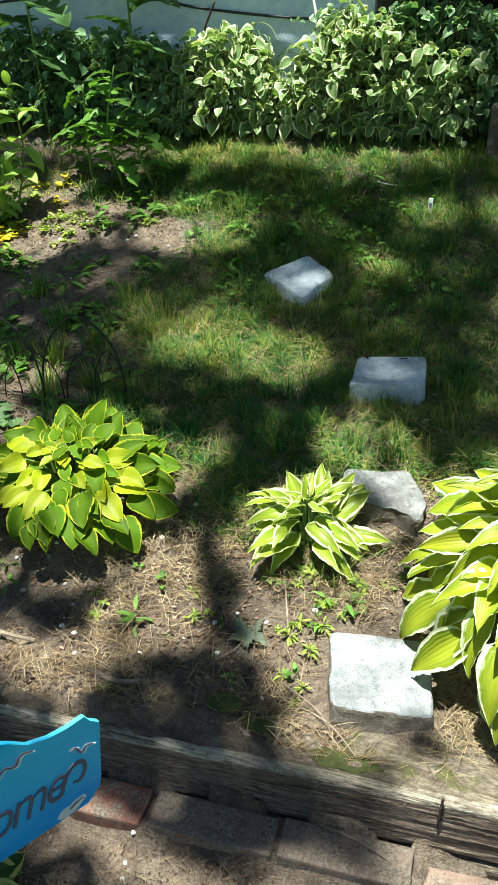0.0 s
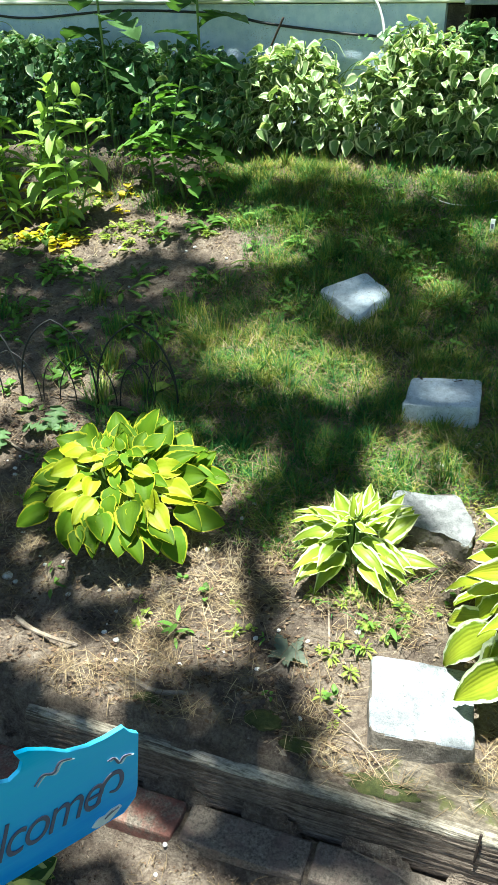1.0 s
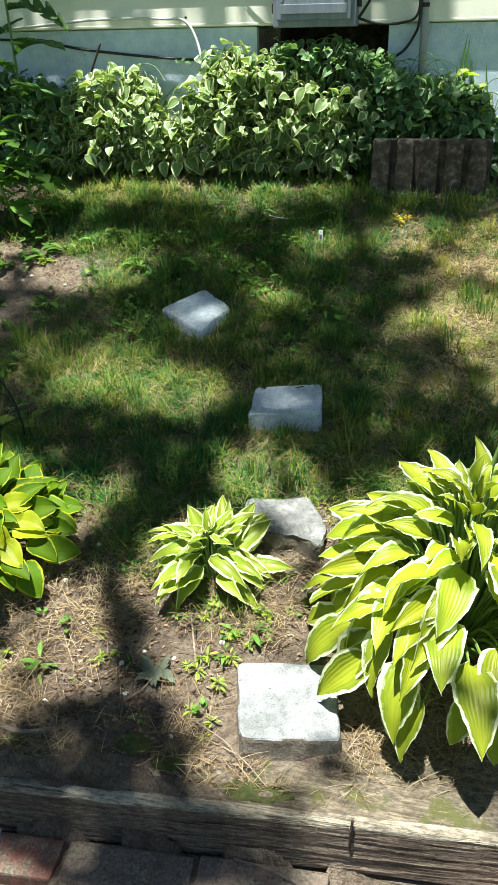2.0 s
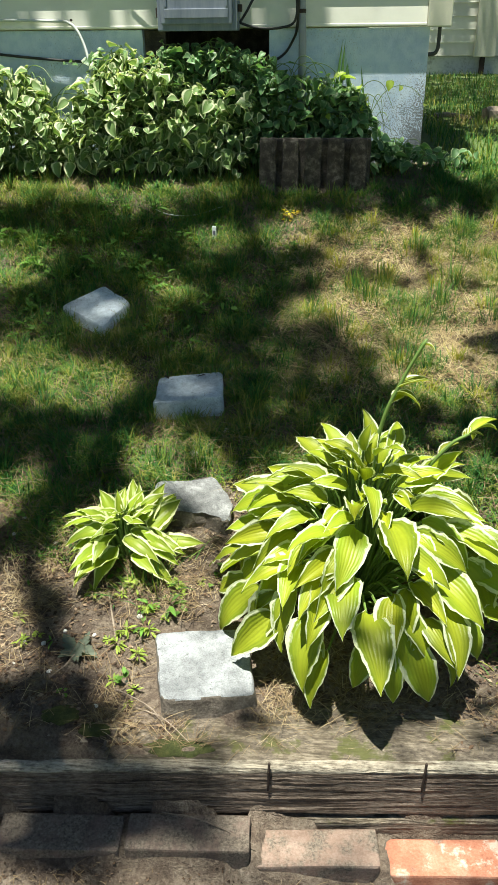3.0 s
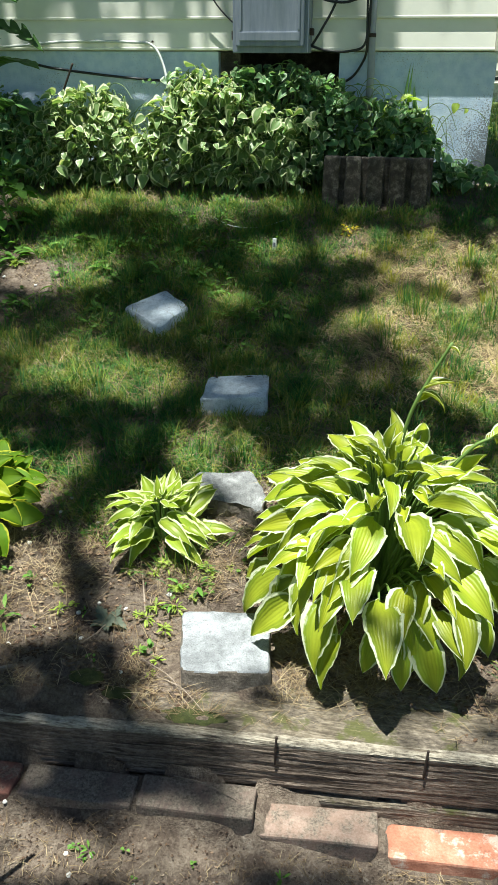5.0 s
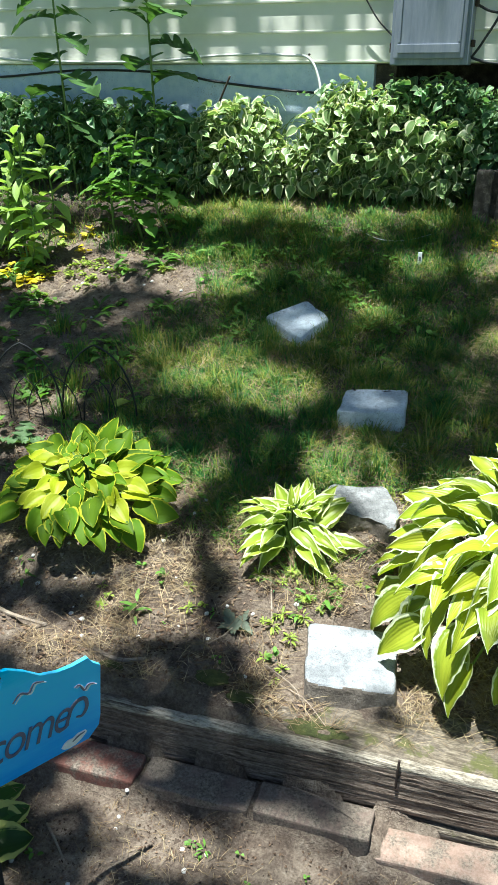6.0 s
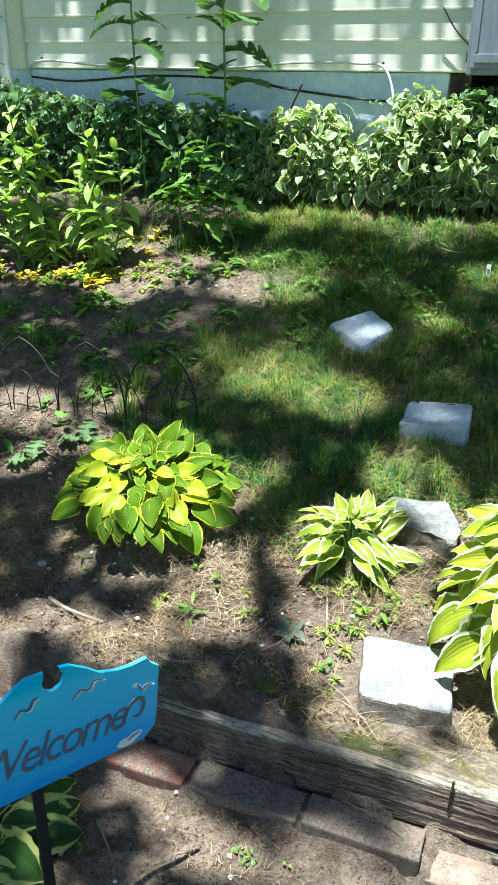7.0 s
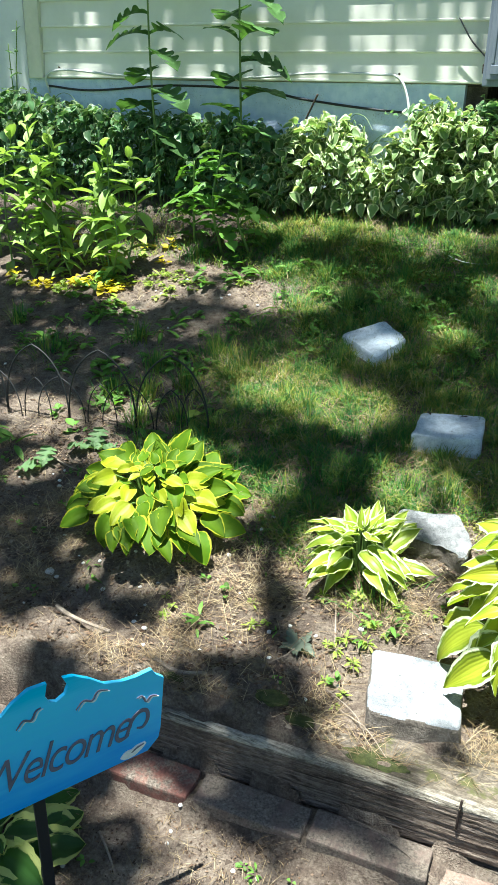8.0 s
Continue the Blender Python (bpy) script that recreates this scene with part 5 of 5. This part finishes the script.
blades("grass", x, y, seeds.uniform(0.02, 0.055, len(x)), GRASS, "thin grass at the foot of the shrubs", 0.003, (0.6, 1.7), seed=4)
tufts = np.array([(-0.55, 2.45), (-0.7, 2.6), (-0.42, 2.6), (-0.95, 2.45), (-0.5, 2.32), (0.34, 1.86), (-0.35, 2.25), (-0.42, 2.4), (-0.3, 2.55), (-0.25, 3.1), (0.0, 3.15), (-0.1, 3.25), (0.85, 2.95), (0.95, 3.1), (0.8, 2.86), (0.76, 2.92), (1.0, 2.85), (1.2, 3.05), (1.1, 3.2), (1.2, 2.6), (0.88, 2.55), (0.72, 2.7), (1.15, 2.8), (-1.2, 2.6), (-0.8, 3.15), (-0.6, 2.3), (-0.12, 2.95), (0.9, 2.75), (1.05, 2.95), (-0.45, 2.2)])


def tuft(name, spots, each, spread, size, material, label, width, lean=(0.1, 1.1), category="grass"):
    """Clumps of blades that lean outward from their middles."""
    mids = np.repeat(np.asarray(spots, float), each, 0)
    off = seeds.normal(0, spread, (len(mids), 2)) * seeds.uniform(0.5, 1.3, (len(spots), 1)).repeat(each, 0)
    at = mids + off
    clear = ~blocked(at[:, 0], at[:, 1])
    at, off = at[clear], off[clear]
    far = np.linalg.norm(off, axis=1) / (2.2 * spread)
    lie = lean[0] + (lean[1] - lean[0]) * np.clip(far + seeds.normal(0, 0.25, len(at)), 0, 1.3)
    way = np.arctan2(off[:, 1], off[:, 0]) + seeds.normal(0, 0.7, len(at))
    blades(name, at[:, 0], at[:, 1], seeds.uniform(*size, len(at)), material, label, width, category=category, way=way, lean=lie)


tuft("grass", tufts, 110, 0.026, (0.03, 0.085), GRASS, "longer loose tufts of grass", 0.003)
clumps = np.stack(scatter(260, -0.5, 1.3, 2.0, 3.5, lawn), -1)
tuft("grass", clumps, 60, 0.016, (0.02, 0.06), GRASS, "small clumps standing out of the lawn", 0.0028, (0.2, 1.4))
dry_tufts = np.stack([seeds.uniform(0.6, 1.4, 55), seeds.uniform(2.4, 3.3, 55)], -1)
tuft("grass", dry_tufts, 48, 0.014, (0.018, 0.055), DRY_GRASS, "yellow-green tufts standing in the dry lawn", 0.003, (0.2, 1.5))
x, y = scatter(26000, 0.5, 1.5, 2.4, 3.32, lambda x, y: smooth_step(0.45, 0.7, x) * smooth_step(2.35, 2.55, y) * (1 - smooth_step(3.2, 3.4, y)))
blades("straw", x, y, seeds.uniform(0.015, 0.055, len(x)), PALE_STRAW, "bleached dead grass matting the dry lawn", 0.0019, (1.25, 1.75), 12, "straw", 0.012, curl=0.2)
# grass crowding the stones
rim = []
for x0, x1, y0, y1 in ((0.272, 0.44, 2.3, 2.475), (0.31, 0.48, 2.165, 2.18), (-0.07, 0.1, 2.61, 2.64), (0.45, 0.82, 3.385, 3.4), (0.3, 0.32, 2.0, 2.16)):
    rim.append(np.stack([seeds.uniform(x0 - 0.02, x1 + 0.02, 110), seeds.choice([y0, y1], 110) + seeds.normal(0, 0.01, 110)], -1))
rim.append(np.array([0.04, 2.79]) + np.stack([seeds.uniform(-0.13, 0.13, 200), seeds.uniform(-0.13, 0.13, 200)], -1))
rim = np.concatenate(rim)
rim = rim[~blocked(rim[:, 0], rim[:, 1])]
blades("grass", rim[:, 0], rim[:, 1], seeds.uniform(0.02, 0.06, len(rim)), GRASS, "grass growing up round the stones", 0.003, (0.2, 1.1), 7)
heaps = np.array([(0.37, 1.585), (0.42, 1.56), (0.6, 1.585), (1.02, 1.64), (0.98, 1.6), (0.33, 1.66), (0.16, 1.72), (0.2, 1.66), (0.1, 1.7), (0.47, 1.55), (1.24, 4.78), (1.28, 4.8), (1.3, 4.75), (0.36, 1.53), (-0.4, 1.58), (-0.5, 1.55)])
pick = np.repeat(heaps, 26, 0) + seeds.normal(0, 0.03, (26 * len(heaps), 2))
pick = pick[~blocked(pick[:, 0], pick[:, 1])]
blades("straw", pick[:, 0], pick[:, 1], seeds.uniform(0.03, 0.09, len(pick)), STRAW, "loose heaps of long dry straw", 0.0012, (1.25, 1.75), 8, "straw", 0.015, curl=0.2)
x, y = scatter(17000, -0.95, 1.3, 1.42, 2.05, lambda x, y: np.where(field(x, y, 5.0, 11) > 0.42, 0.25 + field(x, y, 14, 2), 0.08))
x2, y2 = scatter(2200, -0.2, 1.3, 1.1, 1.5, lambda x, y: np.where(field(x, y, 6.0, 12) > 0.5, 1.0, 0.1))
x3, y3 = scatter(22000, -1.1, 1.7, 2.0, 3.5, lambda x, y: np.where((x > 0.6) & (y > 2.5) & (y < 3.2), 1.0, np.where(field(x, y, 4.0, 3) > 0.62, 0.45, 0.1)))
x, y = np.concatenate([x, x2, x3]), np.concatenate([y, y2, y3])
blades("straw", x, y, seeds.uniform(0.012, 0.06, len(x)) * np.where(y < 1.5, 0.5, 1.0), STRAW, "dry straw and dead grass scattered on the soil", 0.0011, (1.15, 1.7), 6, "straw", 0.012, curl=0.35)

x, y = scatter(13000, -0.4, 1.7, 2.0, 3.5, lambda x, y: lawn(x, y) * (0.25 + field(x, y, 8.0, 13)))
blades("straw", x, y, seeds.uniform(0.02, 0.07, len(x)), STRAW, "dead grass caught in the lawn", 0.0013, (1.25, 1.7), 9, "straw", 0.03, curl=0.2)

# crumbs of bark and dead leaf on the soil
CHIPS = blade_mat("bark_crumbs", [(0.1, (0.04, 0.026, 0.018)), (0.45, (0.13, 0.082, 0.052)), (0.75, (0.27, 0.19, 0.13)), (1.0, (0.4, 0.33, 0.25))], 0.02, 0.9)
x, y = scatter(15000, -1.3, 1.3, 1.1, 2.1, lambda x, y: 0.3 + field(x, y, 6.0, 17))
x2, y2 = scatter(6000, -1.5, -0.25, 2.0, 3.3, lambda x, y: 1.0 - lawn(x, y))
x, y = np.concatenate([x, x2]), np.concatenate([y, y2])
turn, size = seeds.uniform(0, 6.28, len(x)), seeds.uniform(0.0015, 0.0075, len(x)) * np.where(y < 1.5, 0.5, 1.0)
verts = np.stack([np.stack([x + np.cos(turn + da) * size * q, y + np.sin(turn + da) * size * q, land(x, y) + 0.0015 + seeds.uniform(0, 0.003, len(x))], -1) for da, q in ((0, 1), (1.3, 0.5), (3.1, 0.9), (4.5, 0.55))], 1).reshape(-1, 3).tolist()
faces = (np.arange(len(x))[:, None] * 4 + np.arange(4)).tolist()
tagged(link("soil_litter", raw_mesh("soil_litter", verts, faces, CHIPS), None), "crumbs of bark and dead leaf on the soil", "litter", kind="stuff")

# clods and grit on the soil
x, y = scatter(26000, -1.2, 1.3, 1.1, 2.1, lambda x, y: 0.25 + field(x, y, 7.0, 15))
x2, y2 = scatter(11000, -1.5, -0.25, 2.0, 3.4, lambda x, y: 1.0 - lawn(x, y))
x, y = np.concatenate([x, x2]), np.concatenate([y, y2])
n = len(x)
big_clod = seeds.random(n) < 0.06
size = np.where(big_clod, seeds.uniform(0.004, 0.009, n), seeds.uniform(0.0012, 0.004, n))
turn = seeds.uniform(0, 6.28, n)
corners = [(math.cos(a), math.sin(a), 0.0) for a in (0.0, 2.1, 4.2)] + [(0.25, -0.2, 0.9)]
verts = np.stack([np.stack([x + (np.cos(turn) * a - np.sin(turn) * b) * size, y + (np.sin(turn) * a + np.cos(turn) * b) * size, land(x, y) - 0.0008 + c * size * seeds.uniform(0.5, 1.1, n)], -1) for a, b, c in corners], 1).reshape(-1, 3).tolist()
base = np.arange(n)[:, None, None] * 4
faces = (base + np.array([(0, 1, 3), (1, 2, 3), (2, 0, 3)])[None]).reshape(-1, 3).tolist()
CLOD = blade_mat("soil_clods", [(0.1, (0.045, 0.033, 0.025)), (0.5, (0.14, 0.105, 0.08)), (0.85, (0.27, 0.22, 0.17)), (1.0, (0.4, 0.34, 0.28))], 0.0, 0.95)
tagged(link("soil_crumbs", raw_mesh("soil_crumbs", verts, faces, CLOD), None), "crumbled clods and grit on the bare soil", "soil", kind="stuff")

# low broad-leaved weeds
weed_shapes = [[leaf_shape(l, w, 4, 2, 0.4, 0.3, seed=k) for k in range(3)] for l, w in ((0.03, 0.018), (0.045, 0.012), (0.022, 0.02))]
r = random.Random(41)


def weed_poses(x, y, count, size, lift=0.0):
    g = ground_z(x, y) + lift
    poses = []
    for k in range(count):
        a, q = r.uniform(0, math.tau), r.random()
        poses.append(aim((x - math.sin(a) * 0.018 * size * q, y + math.cos(a) * 0.018 * size * q, g + 0.004 + 0.03 * size * (1 - q) * r.random()), a, r.uniform(0.0, 0.9), r.uniform(-0.3, 0.3), size * r.uniform(0.7, 1.2)))
    return poses


def weed(x, y, count, size, kind, material=None, label="small green weed in the soil"):
    if blocked(np.array(x), np.array(y)):
        return
    ob = thing("weed", (x, y, ground_z(x, y)), label, "weed", "weeds")
    link("leaves", joined("leaves", weed_shapes[kind], weed_poses(x, y, count, size), material or WEED), ob)


for _ in range(60):
    weed(r.uniform(-0.75, 0.55), r.uniform(1.6, 2.0), r.randrange(3, 7), r.uniform(0.3, 0.75), r.randrange(3))
for x, y in ((0.33, 1.77), (0.36, 1.80), (0.31, 1.83), (0.27, 1.8), (0.38, 1.83), (0.35, 1.68), (0.30, 1.72), (0.42, 1.85), (-0.04, 1.70), (0.13, 1.75), (0.34, 1.64)):
    for _ in range(3):
        weed(x + r.uniform(-0.035, 0.035), y + r.uniform(-0.035, 0.035), 14, r.uniform(0.22, 0.42), r.choice((1, 1, 0)), CHICKWEED, "light green low weed beside the small hosta")
for _ in range(22):
    weed(r.uniform(0.0, 1.0), r.uniform(1.2, 1.4), r.randrange(4, 8), r.uniform(0.2, 0.42), r.randrange(3))
for _ in range(40):
    weed(r.uniform(-1.1, -0.3), r.uniform(2.3, 2.8), r.randrange(8, 14), r.uniform(0.7, 1.2), r.randrange(3))
for _ in range(60):
    weed(r.uniform(-1.2, -0.3), r.uniform(2.0, 3.2), r.randrange(5, 11), r.uniform(0.8, 1.5), r.randrange(3))
poses = []
for _ in range(170):
    x, y = r.gauss(0.03, 0.22), r.uniform(2.6, 3.32)
    if not blocked(np.array(x), np.array(y)) and abs(x - 0.04) + abs(y - 2.79) > 0.19:
        poses += weed_poses(x, y, r.randrange(5, 10), r.uniform(0.4, 0.85), 0.014)
shapes = weed_shapes[0] + weed_shapes[1] + weed_shapes[2]
tagged(link("lawn_weeds", joined("lawn_weeds", shapes, poses, WEED), None), "broad-leaved weeds spreading through the grass", "weeds", kind="stuff")
for x, y in ((0.55, 3.26), (0.57, 3.28), (0.535, 3.28)):
    weed(x, y, 7, 0.6, 2, YELLOW, "small yellow flower in the grass")
for _ in range(34):
    weed(r.uniform(-1.45, -0.88), r.uniform(2.78, 3.2), 9, r.uniform(0.9, 1.4), 2, YELLOW if r.random() < 0.5 else CHICKWEED, "yellowing low weed at the foot of the phlox")
for x, y in ((-0.98, 2.87), (-0.95, 2.9), (-1.02, 2.86), (-1.25, 2.85), (-1.18, 2.88), (-0.9, 3.08), (-1.32, 2.83)):
    weed(x, y, 10, r.uniform(0.8, 1.2), 2, YELLOW, "bright yellow blooms at the foot of the phlox")
for _ in range(26):
    weed(r.gauss(-0.79, 0.09), r.gauss(2.97, 0.05), 10, r.uniform(0.4, 0.75), r.choice((1, 2)), CHICKWEED, "lime-green low weed on the lit soil")
for x, y, s in ((-0.28, 2.28, 1.9),):
    weed(x, y, 4, s, 0, CHICKWEED, "broad-leaved weed beside the golden hosta")
for x, y, turns in ((-0.6, 1.97, (0.3, 2.2)), (-0.5, 2.06, (0.2, -1.2, 1.9))):
    ob = thing("weed", (x, y, ground_z(x, y)), "dusty grey-green lobed weed beside the golden hosta", "weed", "weeds")
    for k, turn in enumerate(turns):
        v, f, u = leaf_shape(0.075, 0.058, 24, 4, 0.5, 0.3, 0.1, 0.5, 0.5, k + 3, 4)
        link("leaf", raw_mesh("leaf", v, f, DUSTY_LEAF, u, True), ob, m=aim((x, y, ground_z(x, y) + 0.01), turn, 0.85 if k == 0 else 0.35))

# ---- unseen shade tree, added so that its crown dapples the garden ----
# gaps cut in the added crown where sun should land: x, y, half width, half depth
LIT_LAWN = [(1.0, 3.12, 0.33, 0.17), (0.88, 2.81, 0.25, 0.15), (0.97, 2.53, 0.12, 0.17), (-0.11, 2.47, 0.16, 0.11), (0.06, 2.43, 0.09, 0.08), (0.22, 2.86, 0.04, 0.05), (0.58, 3.19, 0.09, 0.08), (0.32, 3.15, 0.07, 0.06), (0.3, 2.18, 0.08, 0.05),
            (-0.83, 3.08, 0.23, 0.22), (-0.62, 1.98, 0.07, 0.06), (-0.5, 2.08, 0.06, 0.05), (-0.87, 2.79, 0.07, 0.04), (-0.4, 3.01, 0.2, 0.13), (-0.75, 2.14, 0.12, 0.08), (-0.54, 2.22, 0.09, 0.07), (1.06, 1.98, 0.12, 0.27), (1.3, 2.9, 0.2, 0.2)]
LIT_BED = [(0.41, 2.09, 0.09, 0.11), (0.42, 1.86, 0.1, 0.09), (0.47, 1.67, 0.14, 0.14), (0.29, 1.78, 0.09, 0.13), (0.7, 1.545, 0.17, 0.04), (0.43, 1.35, 0.11, 0.06), (0.6, 1.53, 0.1, 0.03), (0.66, 1.46, 0.1, 0.025), (0.88, 1.46, 0.12, 0.045), (1.02, 1.47, 0.08, 0.1),
           (0.04, 1.72, 0.09, 0.11), (-0.09, 1.55, 0.14, 0.06), (-0.32, 1.47, 0.1, 0.05), (0.11, 1.375, 0.06, 0.02), (0.24, 1.33, 0.1, 0.035)]
# the same on plants and walls: x, y, height, half width, half depth
LIT_HIGH = [(-0.19, 1.9, 0.36, 0.22, 0.22), (0.76, 1.84, 0.42, 0.34, 0.34), (0.285, 1.92, 0.3, 0.14, 0.12), (-1.3, 2.9, 0.85, 0.2, 0.12), (-1.03, 2.97, 0.8, 0.19, 0.2), (-1.55, 2.95, 0.9, 0.1, 0.1), (-0.45, 3.45, 0.92, 0.2, 0.15), (0.0, 3.45, 0.95, 0.32, 0.17),
            (0.84, 3.63, 0.98, 0.19, 0.07)]
SLANT_X, SLANT_Y = SUN.x / SUN.z, SUN.y / SUN.z


def gap(u, v):
    """Where a gap is cut in the added crown along this sun line."""
    wob = 0.8 * (field(u, v, 9.0, 3) - 0.5) + 0.6 * (field(u, v, 23.0, 5) - 0.5)
    found = np.zeros(len(u), bool)
    for a, b, c, ra, rb in [(a, b, ground_z(a, b), ra, rb) for a, b, ra, rb in LIT_LAWN + LIT_BED] + LIT_HIGH:
        found |= ((u - a + SLANT_X * c) / (ra + 0.02)) ** 2 + ((v - b + SLANT_Y * c) / (rb + 0.02)) ** 2 < 1 + wob
    return found


tree = thing("added_shade_tree", (-5.6, -1.9, -0.12), "unseen tall leafy tree added to shade the garden", "tree")
bm = bmesh.new()
tube(bm, curve_points([(-5.6, -1.9, -0.3), (-5.58, -1.85, 1.5), (-5.5, -1.7, 3.2), (-5.2, -1.2, 4.6), (-4.6, -0.3, 5.8)], 5), 0.22, 14, 0.3)
part("trunk", bm, BARK, tree, smooth=True)
r = random.Random(51)
for k in range(6):
    bm = bmesh.new()
    end = (-6.4 + 0.9 * k, 1.0 + 1.2 * math.sin(k * 2.1), r.uniform(5.6, 6.2))
    tube(bm, curve_points([(-5.52, -1.72, 3.0 + 0.1 * k), (-5.5 + (end[0] + 5.5) * 0.35, -0.9, 4.9), end], 6), 0.035, 8, 0.2)
    part("limb", bm, BARK, tree, smooth=True)
n = 280000
u, v = seeds.uniform(-4.8, 2.4, n), seeds.uniform(-3.2, 5.6, n)
keep = ((u + 1.1) / 3.1) ** 2 + ((v - 1.4) / 3.9) ** 2 < 0.62 + 0.5 * field(u, v, 1.6, 4) + 0.16 * field(u, v, 6.0, 2)
thin = (0.34 - 0.1 * smooth_step(0.3, 0.5, u)) * smooth_step(2.3, 2.5, v) * smooth_step(-0.7, -0.4, u) * (1 - smooth_step(0.75, 1.0, u)) * (1 - smooth_step(3.3, 3.42, v))
thin = np.maximum(thin, (0.82 - 0.3 * smooth_step(0.3, 0.55, u)) * smooth_step(3.38, 3.46, v) * (1 - smooth_step(0.85, 1.0, u)) * (1 - smooth_step(3.76, 3.86, v)))
thin = np.maximum(thin, 0.5 * smooth_step(3.84, 3.9, v) * (1 - smooth_step(4.1, 4.4, v)) * (1 - smooth_step(1.0, 1.2, u)))
thin = np.maximum(thin, 0.3 * (1 - smooth_step(1.5, 1.58, v)) * smooth_step(0.3, 0.5, u) * smooth_step(1.0, 1.1, v))
keep &= seeds.random(n) < 0.62 * (1 - thin)
keep &= v > -0.9 + 0.7 * field(u, v, 2.2, 12)
keep &= ~gap(u, v) | (seeds.random(n) < 0.03)
u, v, thin = u[keep], v[keep], thin[keep]
# more unseen leaves, added to shade the grass beyond the corner
u2, v2 = seeds.uniform(0.9, 4.2, 90000), seeds.uniform(3.5, 9.2, 90000)
thick = (((u2 - 2.4) / 1.5) ** 2 + ((v2 - 6.3) / 2.7) ** 2 < 0.8 + 0.4 * field(u2, v2, 2.0, 6)) & (seeds.random(90000) < 0.03 + 0.38 * field(u2, v2, 4.0, 8))
u, v, thin = np.concatenate([u, u2[thick]]), np.concatenate([v, v2[thick]]), np.concatenate([thin, np.zeros(thick.sum())])
n = len(u)
z = seeds.uniform(5.2, 6.3, n) + 4.0 * smooth_step(0.05, 0.2, thin) * (v < 3.6)
mid = np.stack([u + SLANT_X * z, v + SLANT_Y * z, z], -1)
along = seeds.normal(0, 1, (n, 3)) * (1, 1, 0.45)
along /= np.linalg.norm(along, axis=1)[:, None]
side = np.cross(along, seeds.normal(0, 0.35, (n, 3)) + (0, 0, 1))
side /= np.linalg.norm(side, axis=1)[:, None]
size = seeds.uniform(0.024, 0.04, n)[:, None]
verts = np.stack([mid - along * size, mid + side * size * 0.8, mid + along * size, mid - side * size * 0.8], 1).reshape(-1, 3)
faces = (np.arange(n)[:, None] * 4 + np.arange(4)).tolist()
uvs = np.tile([(0.5, 0), (1, 0.5), (0.5, 1), (0, 0.5)], (n, 1))
tagged(link("crown", raw_mesh("crown", verts.tolist(), faces, CANOPY, uvs), tree), kind="stuff")
